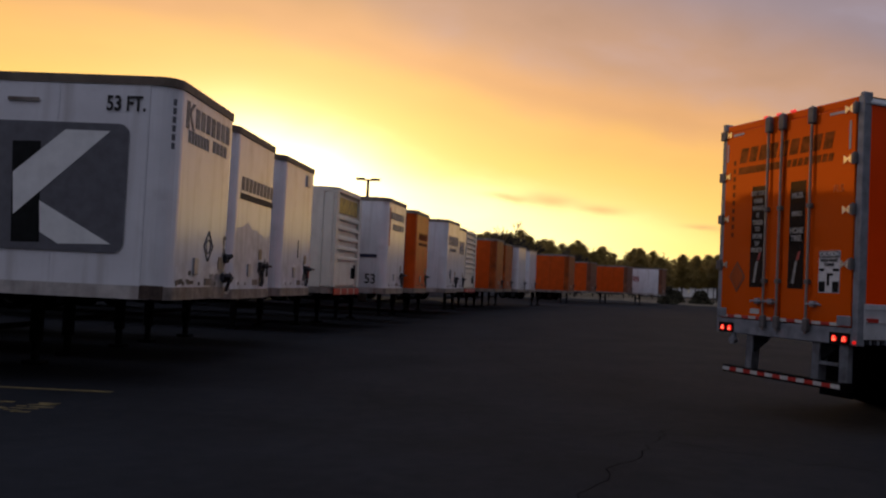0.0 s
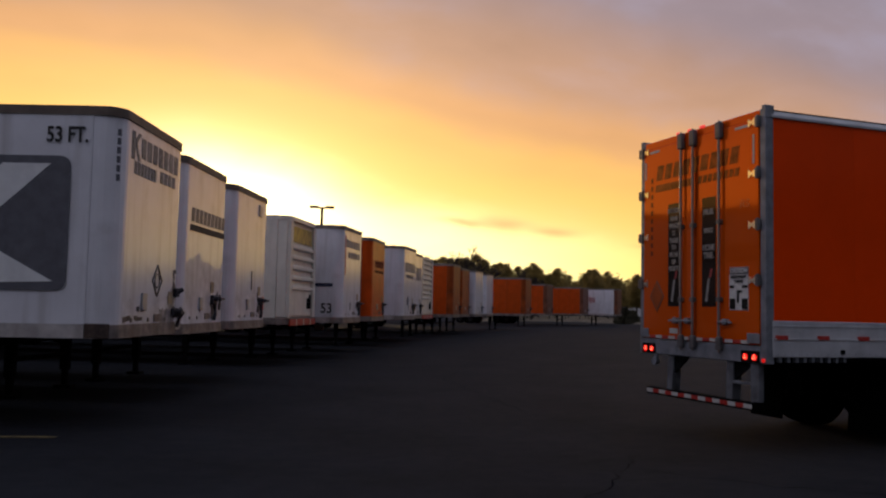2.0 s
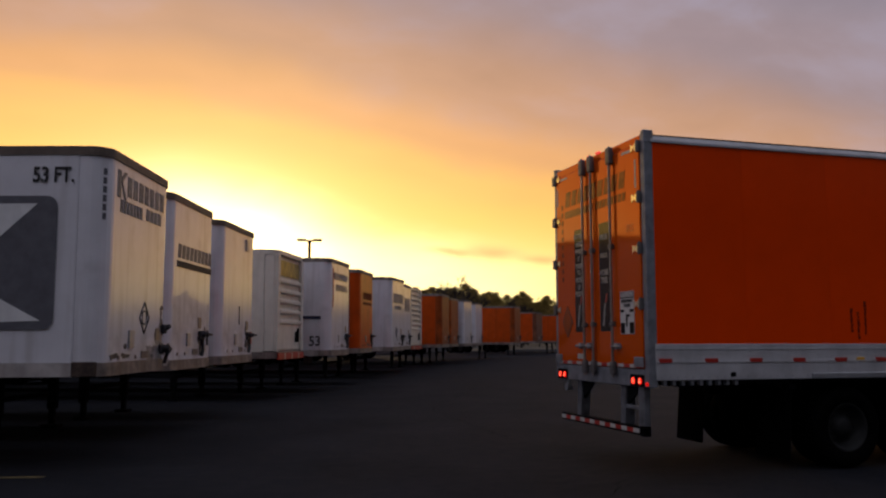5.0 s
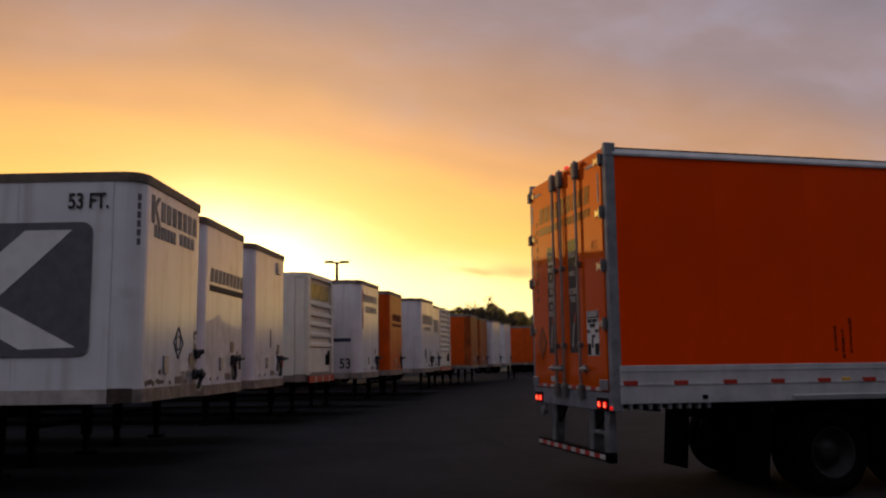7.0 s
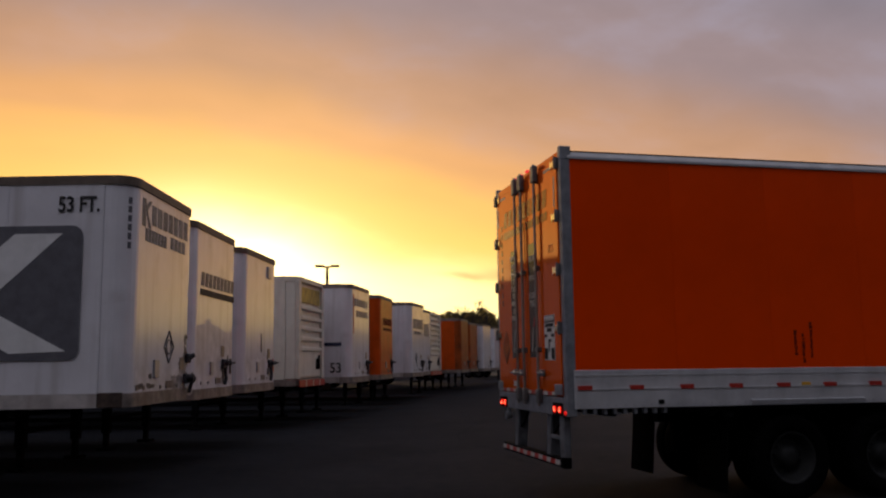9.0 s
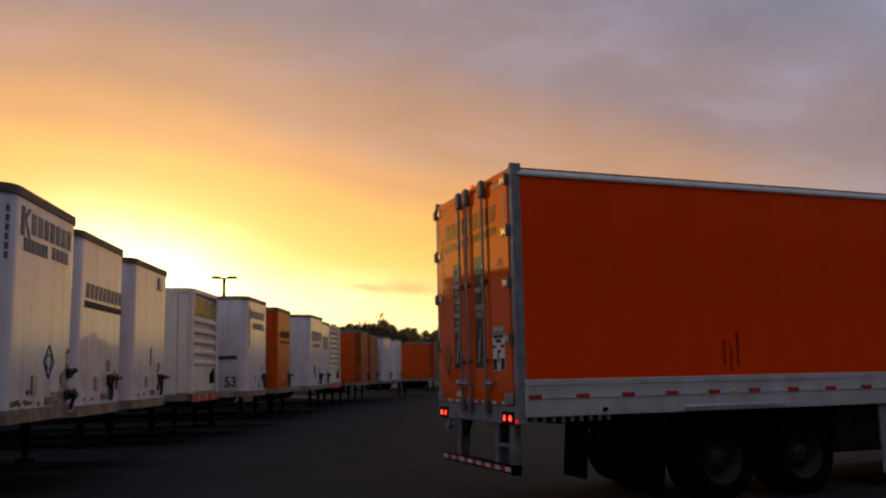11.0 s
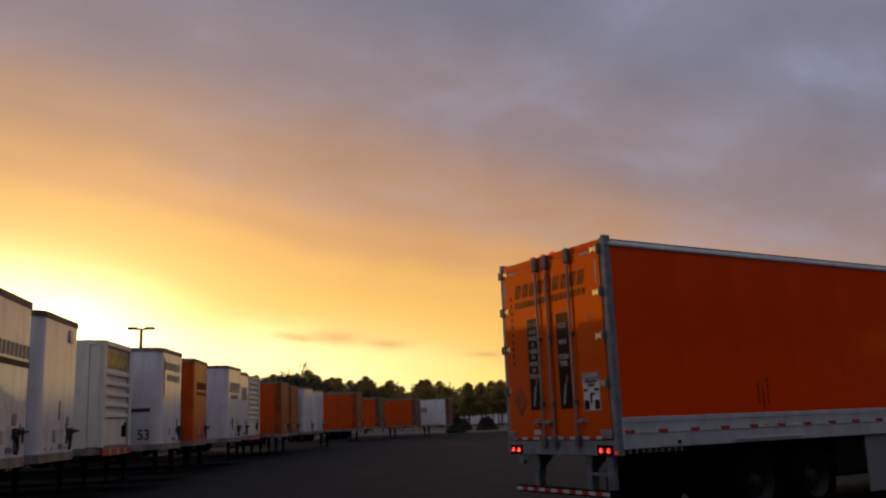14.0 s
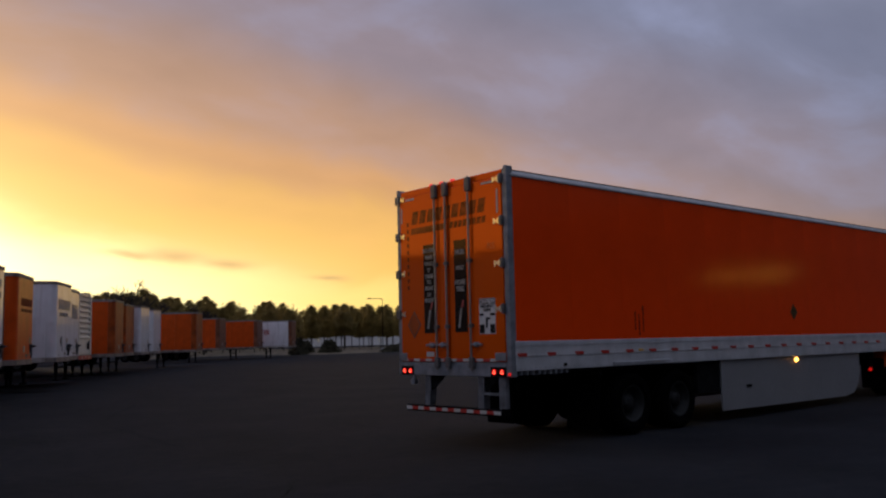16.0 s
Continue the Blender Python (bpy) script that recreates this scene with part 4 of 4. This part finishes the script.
    words("TURNS", 0.038, LETTER, st, pose(0.85, -0.0525, 1.995, 90, 0, 0), 0.95, 0.003)
    for x0, z0, x1, z1 in ((0.69, 1.66, 0.79, 1.79), (0.91, 1.66, 1.01, 1.79), (0.69, 1.915, 0.77, 1.95), (0.915, 1.915, 1.01, 1.95), (0.82, 1.74, 0.86, 1.89), (0.82, 1.86, 0.915, 1.89)):
        block("marking", st, PLATE_DARK, x0, -0.053, z0, x1, -0.0495, z1)
    # placard, label and upright number bars
    bm = bm_new()
    prism(bm, [(-0.86, 1.61), (-0.69, 1.83), (-0.86, 2.05), (-1.03, 1.83)], "y", -0.052, -0.044)
    part("placard", bm, BROWN_NOSE, doors[0])
    bm = bm_new()
    prism(bm, [(-0.86, 1.65), (-0.72, 1.83), (-0.86, 2.01), (-1.00, 1.83)], "y", -0.055, -0.0515)
    part("placard_face", bm, RUSTY_NOSE, doors[0])
    block("label_plate", doors[0], TAPE_WHITE, -0.56, -0.05, 1.325, -0.38, -0.044, 1.395)
    bm = bm_new()
    box(bm, -1.02, -0.0485, -0.07, -0.97, -0.0445, 0)
    bar = mesh_of("number_mark", bm, MARK_BROWN)
    for k in range(10):
        child("number_mark", bar, doors[0], pose(0, 0, 3.50 - 0.115 * k))
    words("RS", 0.10, ORANGE_SCRATCH, doors[1], pose(0.95, -0.047, 2.93, 90, 0, 0), 1.25, -0.002, 0.15)
    # lamps
    for x in (-1.13, -0.98, 0.965, 1.125):
        bm = bm_new()
        tube(bm, (x, -0.058, 1.10), (x, -0.035, 1.10), 0.040, n=16)
        lamp = part("tail_lamp", bm, LAMP_RED, t, "lit red tail lamp")
        for dx, dz in ((0.0, 0.018), (-0.016, -0.012), (0.016, -0.012)):
            bm = bm_new()
            tube(bm, (x + dx, -0.061, 1.10 + dz), (x + dx, -0.055, 1.10 + dz), 0.009, n=8)
            part("bulb", bm, LAMP_CORE, lamp)
    for x0, x1 in ((-1.21, -0.90), (0.885, 1.205)):
        bm = bm_new()
        box(bm, x0, -0.046, 1.035, x1, -0.038, 1.175, 0.01)
        part("lamp_plate", bm, STEEL, sill)
    bm = bm_new()
    tube(bm, (1.265, -0.05, 1.07), (1.265, -0.025, 1.07), 0.022, n=10)
    part("side_lamp", bm, LAMP_RED, t)
    for x in (-0.39, -0.14, 0.12):
        bm = bm_new()
        box(bm, x - 0.045, -0.05, ZT + 0.005, x + 0.045, -0.01, ZT + 0.035, 0.008)
        part("marker_lamp", bm, LAMP_DIM, t)
    bm = bm_new()
    tube(bm, (-0.92, -0.06, 0.93), (-0.92, 0.02, 0.93), 0.055, 0.04, n=14)
    box(bm, -0.95, -0.03, 0.93, -0.89, 0.0, 1.04)
    part("plate_lamp", bm, GALV, t)
    bm = bm_new()
    bmesh.ops.create_uvsphere(bm, u_segments=12, v_segments=8, radius=0.035, matrix=Matrix.Translation((1.285, 8.1, 1.04)))
    part("side_lamp", bm, LAMP_AMBER, t, "lit amber side lamp")
    # rear guard
    for x in (-0.60, 0.63):
        bm = bm_new()
        prism(bm, [(0.0, 1.04), (0.14, 1.04), (0.10, 0.52), (-0.02, 0.52)], "x", x - 0.06, x + 0.06)
        part("guard_strut", bm, STRUT, t)
        bm = bm_new()
        prism(bm, [(x + 0.06, 1.04), (x + 0.38, 1.04), (x + 0.30, 0.96), (x + 0.06, 0.80)], "y", 0.02, 0.05)
        part("gusset", bm, STEEL, t)
    bm = bm_new()
    box(bm, 1.02, -0.02, 0.54, 1.16, 0.06, 1.04, 0.006)
    box(bm, 0.69, -0.01, 0.76, 1.0, 0.04, 0.80, 0.004)
    part("step_post", bm, STRUT, t)
    bar = block("rear_guard", t, STEEL, -1.11, -0.045, 0.47, 1.08, 0.06, 0.57, 0.008)
    block("guard_end", t, RUBBER, 1.08, -0.04, 0.46, 1.17, 0.06, 0.58, 0.01)
    for k in range(15):
        x0 = -1.09 + 0.1445 * k
        block("reflector", bar, TAPE_WHITE if k % 2 == 0 else TAPE_RED, x0, -0.051, 0.495, x0 + 0.1425, -0.044, 0.545)
    return t, wheels


SEMI, SEMI_WHEELS = make_semi()


def make_tractor():
    """The tractor under the trailer's nose; it follows the trailer in line."""
    t = thing("truck_tractor", "dark truck tractor with a red rear marker, coupled to the trailer", "truck")
    bm = bm_new()
    for s in (-0.42, 0.42):
        box(bm, s - 0.05, 11.9, 0.72, s + 0.05, 20.0, 0.98, 0.01)
    box(bm, -0.5, 12.6, 0.96, 0.5, 14.2, 1.06, 0.02)
    part("chassis", bm, STEEL, t)
    bm = bm_new()
    prism(bm, [(16.6, 0.9), (20.4, 0.9), (20.5, 1.6), (19.2, 1.95), (18.7, 2.9), (18.2, 3.5), (16.8, 3.9), (16.5, 3.8)], "x", -1.15, 1.15)
    bmesh.ops.bevel(bm, geom=bm.edges[:], offset=0.06, segments=2, affect="EDGES")
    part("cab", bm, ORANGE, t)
    bm = bm_new()
    tube(bm, (0.98, 16.0, 0.62), (0.98, 17.6, 0.62), 0.28, n=20)
    part("fuel_tank", bm, ALU, t)
    ws = []
    for ya, duals in ((13.0, (0.86, 1.13)), (14.3, (0.86, 1.13)), (19.4, (1.08,))):
        for s in (-1, 1):
            for dd in duals:
                ws.append(wheel(t, s * dd, ya, 0.5, s))
    for s in (-1, 1):
        bm = bm_new()
        prism(bm, [(12.35, 0.72), (12.5, 1.04), (13.5, 1.06), (13.62, 0.9), (13.5, 0.98), (12.55, 0.98), (12.42, 0.70)], "x", s * 0.72, s * 1.24)
        part("fender", bm, ORANGE_OLD, t)
        block("mud_flap", t, RUBBER, s * 0.70, 12.3, 0.2, s * 1.24, 12.32, 0.9)
    bm = bm_new()
    tube(bm, (1.1, 11.86, 0.66), (1.1, 11.9, 0.66), 0.035, n=12)
    part("marker_lamp", bm, LAMP_RED, t, "lit red marker lamp")
    block("lamp_bracket", t, STEEL, 1.06, 11.9, 0.6, 1.14, 11.93, 0.98)
    block("lamp_bar", t, STEEL, -1.15, 11.9, 0.9, 1.15, 11.98, 0.98)
    return t, ws


TRACTOR, TRACTOR_WHEELS = make_tractor()


# ---------------------------------------------------------------- lamps, trees and the far side
def polar(az, d):
    return -math.sin(radians(az)) * d, math.cos(radians(az)) * d


def yard_lamp(az, d, h, two):
    x, y = polar(az, d)
    t = thing("yard_lamp", "tall steel lamp post with twin flat heads" if two else "tall steel lamp post with one arm", "lamp post", m=pose(x, y, 0, 0, 0, az))
    bm = bm_new()
    tube(bm, (0, 0, 0), (0, 0, h), 0.15 if two else 0.065, 0.09 if two else 0.04, 12)
    part("pole", bm, STEEL, t)
    block("base_block", t, GALV, -0.3, -0.3, 0, 0.3, 0.3, 0.5, 0.03)
    for s in ((-1, 1) if two else (-1,)):
        bm = bm_new()
        tube(bm, (0, 0, h - 0.02), (s * (0.35 if two else 1.6), 0, h + 0.02), 0.06 if two else 0.045, n=8)
        part("arm", bm, STEEL, t)
        bm = bm_new()
        c = s * (0.52 if two else 1.9)
        box(bm, c - 0.3, -0.2, h - 0.02, c + 0.3, 0.2, h + 0.12, 0.03)
        part("lamp_head", bm, STEEL, t)


yard_lamp(5.24, 57.8, 8.2, True)
yard_lamp(-20.5, 128, 7.85, False)


def pine_meshes(seed, h, broad):
    rng = random.Random(seed)
    bm = bm_new()
    tube(bm, (0, 0, -0.5), (0, 0, h * 0.95), 0.10, 0.03, 8)
    for k in range(14):
        z = h * rng.uniform(0.3, 0.95)
        a = rng.uniform(0, 6.28)
        r = (1 - z / h) * h * 0.22 + 0.4
        tube(bm, (0, 0, z), (r * math.cos(a), r * math.sin(a), z + 0.25 * r), 0.045, 0.012, 5)
    trunk = mesh_of("trunk", bm, BARK)
    verts, faces = [], []
    top, low = h, h * rng.uniform(0.34, 0.42)
    layers = 18
    for li in range(layers):
        f = li / (layers - 1)
        z = low + (top - low) * f
        rad = h * (0.20 * (1 - f ** 2.4) ** 0.8 + 0.02) * rng.uniform(0.7, 1.12) if broad else h * (0.19 * (1 - f) ** 0.8 + 0.012) * rng.uniform(0.75, 1.15)
        if f < 0.12:
            rad *= 0.75
        for b in range(max(2, int(15 * (1 - f * (0.6 if broad else 1.0)) ** 0.6) + rng.randint(-2, 1))):
            a = rng.uniform(0, 6.28)
            d = rad * math.sqrt(rng.uniform(0.02, 1.0))
            c = Vector((d * math.cos(a), d * math.sin(a), z + rng.uniform(-0.2, 0.25)))
            size = rng.uniform(0.35, 0.7) * (1.05 - (0.35 if broad else 0.7) * f)
            for q in range(44):
                o = Vector((rng.gauss(0, 1), rng.gauss(0, 1), rng.gauss(0, 0.6))) * size * 0.55
                u = Vector((rng.uniform(-1, 1), rng.uniform(-1, 1), rng.uniform(-0.3, 1.0))).normalized()
                w = u.orthogonal().normalized()
                ln, wd = rng.uniform(0.3, 0.6) * size * 1.05, rng.uniform(0.10, 0.2) * size
                i = len(verts)
                p = c + o
                verts += [p - w * wd, p + w * wd, p + u * ln + w * wd * 0.2]
                faces.append((i, i + 1, i + 2))
    me = bpy.data.meshes.new("crown")
    me.from_pydata(verts, [], faces)
    me.materials.append(PINE)
    return trunk, me


def make_pines():
    rng = random.Random(11)
    kinds = []
    for k, h in enumerate((9.0, 10.0, 8.0, 11.0, 9.5)):
        kinds.append((pine_meshes(40 + k, h, k != 3), h))
    first = {}
    az = 4.0
    while az > -62:
        for d in (rng.uniform(136, 150), rng.uniform(155, 185)):
            (trunk, crown), h = kinds[rng.randrange(5)]
            wish = 10.0 if az > -6.5 else (8.7 if az > -10.5 else (7.9 if az > -14 else 7.3))
            wish *= d / 150
            s = wish / h * rng.uniform(0.86, 1.06)
            x, y = polar(az + rng.uniform(-0.4, 0.4), d)
            t = thing("pine_tree", "dark pine in the belt of trees behind the yard", "tree", "pine belt", m=pose(x, y, 0.15, 0, 0, rng.uniform(0, 360)))
            t.scale = (s * 1.15, s * 1.15, s)
            child("trunk", trunk, t)
            child("crown", crown, t)
        az -= rng.uniform(0.42, 0.70)


make_pines()


def bare_tree(az, d, h, seed):
    rng = random.Random(seed)
    x, y = polar(az, d)
    t = thing("bare_tree", "leafless tree with thin twigs against the sky", "tree", m=pose(x, y, 0.2))
    bm = bm_new()
    limbs = bm_new()

    def grow(p, dr, ln, r, depth, target):
        q = p + dr * ln
        tube(target, p, q, r, r * 0.72, 6 if depth < 2 else 4)
        if depth == 5:
            return
        for k in range(3 if depth else 5):
            nd = (dr + Vector((rng.uniform(-1, 1), rng.uniform(-1, 1), rng.uniform(-0.25, 0.5))) * 0.85).normalized()
            grow(p + dr * ln * rng.uniform(0.6, 1.0), nd, ln * rng.uniform(0.55, 0.8), r * 0.68, depth + 1, limbs)
    grow(Vector((0, 0, -0.2)), Vector((0.05, 0, 1)).normalized(), h * 0.34, 0.2, 0, bm)
    part("trunk", bm, BARK, t)
    part("crown", limbs, BARK, t)


bare_tree(-3.9, 112, 11.2, 5)
bare_tree(-5.6, 115, 10.7, 8)
bare_tree(-8.9, 125, 8.6, 9)


def bush(az, d, w, h, seed):
    rng = random.Random(seed)
    x, y = polar(az, d)
    t = thing("bush", "low dark evergreen bush on the grass verge", "bush", "verge bushes", m=pose(x, y, 0))
    bm = bm_new()
    for k in range(7):
        a = rng.uniform(0, 6.28)
        tube(bm, (0, 0, 0), (w * 0.35 * math.cos(a), w * 0.35 * math.sin(a), h * 0.7), 0.05, 0.015, 5)
    part("stems", bm, BARK, t)
    verts, faces = [], []
    for q in range(2600):
        th, u, rr = rng.uniform(0, 6.28), rng.uniform(0, 1), rng.uniform(0.6, 1.0)
        lump = 1 + 0.22 * math.sin(3 * th + seed) + 0.15 * math.sin(7 * th)
        z = h * u * (0.72 + 0.20 * math.sin(2 * th + seed) + 0.10 * math.sin(5 * th + 2 * seed) + rng.uniform(0, 0.12))
        rad = w / 2 * (1.05 - 0.75 * u ** 1.4) * lump * rr
        p = Vector((rad * math.cos(th), rad * math.sin(th), z))
        a = Vector((rng.uniform(-1, 1), rng.uniform(-1, 1), rng.uniform(-0.5, 1))).normalized()
        b = a.orthogonal().normalized()
        s = rng.uniform(0.12, 0.32)
        i = len(verts)
        verts += [p - b * s * 0.5, p + b * s * 0.5, p + a * s * 1.5]
        faces.append((i, i + 1, i + 2))
    me = bpy.data.meshes.new("leaves")
    me.from_pydata(verts, [], faces)
    me.materials.append(BUSH)
    child("leaves", me, t)


bush(-14.9, 112, 2.1, 2.1, 1)
bush(-15.4, 116, 2.0, 1.7, 2)
bush(-16.9, 114, 2.6, 1.8, 3)
bush(-21.3, 118, 4.0, 0.9, 4)


def far_woods():
    """The dense dark mass of the wood behind the single pines."""
    rng = random.Random(21)
    verts, faces = [], []
    for q in range(70000):
        az = rng.uniform(-66, 34)
        d = rng.uniform(205, 240)
        x, y = polar(az, d)
        topz = (9.6 if az > -6.5 else (8.4 if az > -10.5 else 7.7)) * d / 175 * (0.93 + 0.10 * math.sin(az * 3.1) * math.sin(az * 1.7) + 0.07 * math.sin(az * 11))
        z = rng.uniform(2.6, max(3.0, topz))
        p = Vector((x, y, z))
        a = Vector((rng.uniform(-1, 1), rng.uniform(-1, 1), rng.uniform(-0.4, 1))).normalized()
        b = a.orthogonal().normalized()
        s = rng.uniform(0.4, 0.9)
        i = len(verts)
        verts += [p - b * s * 0.6, p + b * s * 0.6, p + a * s * 1.3]
        faces.append((i, i + 1, i + 2))
    me = bpy.data.meshes.new("far_woods")
    me.from_pydata(verts, [], faces)
    me.materials.append(PINE)
    tagged(new("far_woods", me), "dense dark woodland behind the pines", "woodland", kind="stuff")


far_woods()


def far_sheds():
    for az0, az1, d in ((-13.0, -16.2, 190), (-16.21, -18.4, 190), (-18.41, -20.2, 190), (-20.21, -24.5, 190)):
        (xa, ya), (xb, yb) = polar(az0, d), polar(az1, d)
        L = math.hypot(xb - xa, yb - ya)
        t = thing("storage_shed", "long low white shed beyond the trees", "shed", "far sheds", m=pose(xa, ya, 0.3, 0, 0, math.degrees(math.atan2(yb - ya, xb - xa))))
        n = max(2, int(L / 3))
        bm = bm_new()
        box(bm, 0.02, 0, 0, L / n - 0.02, 4.0, 2.2)
        wall = mesh_of("wall_panel", bm, WALL_FAR)
        for k in range(n):
            child("wall_panel", wall, t, pose(k * L / n, 0, 0.3))
        block("body", t, WALL_FAR, 0.0, 0.04, 0.3, L, 3.95, 2.5)
        block("base", t, ROOF_FAR, 0, 0.05, -0.4, L, 3.9, 0.3)
        block("roof", t, ROOF_FAR, -0.1, -0.3, 2.5, L + 0.1, 4.2, 2.75, 0.03)


far_sheds()


def warehouse():
    """The unseen plain building right of the camera; its wing behind is added to block light."""
    t = thing("warehouse", "unseen dark warehouse, rear wing added to block low sky, two wall lamps lit", "building")
    bm = bm_new()
    box(bm, 45, -40, 0, 60, 16, 9)
    part("wall", bm, ROOF_FAR, t)
    # wing behind the camera, put here to cut low sky light under the trailers
    bm = bm_new()
    box(bm, -60, -32, 0, 44.9, -14, 9)
    part("wall", bm, ROOF_FAR, t)
    block("roof", t, STEEL, 44.6, -40.3, 9, 60.4, 16.3, 9.3)
    block("roof", t, STEEL, -60.4, -32.3, 9, 44.5, -13.6, 9.3)
    for y in (2.9, 5.3):
        block("wall_lamp", t, LAMP_AMBER, 44.8, y - 0.3, 4.6, 44.99, y + 0.3, 4.95, 0.02, "lit warm wall lamp")


warehouse()


# ---------------------------------------------------------------- marks on the asphalt
def ground_marks():
    bm = bm_new()
    box(bm, -7.5, 10.80, 0.0, -4.1, 10.91, 0.004)
    tagged(new("painted_line", mesh_of("painted_line", bm, PAINT_YELLOW)), "worn yellow stall line on the asphalt", "road marking")
    bm = bm_new()
    rng = random.Random(4)
    for k in range(30):
        x, y = -4.9 + rng.uniform(-0.5, 0.5), 9.4 + rng.uniform(-0.35, 0.35)
        box(bm, x, y, 0.0, x + rng.uniform(0.05, 0.3), y + rng.uniform(0.03, 0.08), 0.004)
    tagged(new("painted_patch", mesh_of("painted_patch", bm, PAINT_YELLOW)), "flaked yellow paint patch on the asphalt", "road marking")
    for pts, seed in (([(1.0, 6.3), (1.6, 7.6), (2.4, 9.2), (2.7, 10.2)], 1), ([(2.4, 9.2), (3.1, 8.7), (3.9, 8.2), (5.2, 7.6)], 2), ([(2.0, 14.0), (1.0, 20.0), (2.5, 27.0)], 4)):
        rng = random.Random(seed)
        bm = bm_new()
        line = []
        for (xa, ya), (xb, yb) in zip(pts[:-1], pts[1:]):
            n = max(4, int(math.hypot(xb - xa, yb - ya) / 0.18))
            for k in range(n):
                line.append((xa + (xb - xa) * k / n + rng.gauss(0, 0.05), ya + (yb - ya) * k / n + rng.gauss(0, 0.05)))
        for (xa, ya), (xb, yb) in zip(line[:-1], line[1:]):
            d = Vector((yb - ya, xa - xb)).normalized() * rng.uniform(0.002, 0.008)
            bm.faces.new([bm.verts.new((px, py, 0.003)) for px, py in ((xa - d.x, ya - d.y), (xb - d.x, yb - d.y), (xb + d.x, yb + d.y), (xa + d.x, ya + d.y))])
        tagged(new("asphalt_crack", mesh_of("asphalt_crack", bm, CRACK)), "dark crack in the worn asphalt", "crack", "asphalt cracks", kind="structure")


ground_marks()


# ---------------------------------------------------------------- what moves
def motions():
    for ob in (SEMI, TRACTOR):
        tilt = -0.3 if ob is SEMI else 0
        walk(ob, [(t, pose(x, y, 0.02 if tilt else 0, tilt, 0, w)) for t, x, y, w, s in TRAILER_ROWS])
    for w in SEMI_WHEELS + TRACTOR_WHEELS:
        home = w.matrix_basis.copy()
        turn = 1 if home.to_3x3()[0][0] > 0 else -1
        walk(w, [(t, home @ pose(0, 0, 0, turn * s, 0, 0)) for t, x, y, a, s in TRAILER_ROWS])


motions()
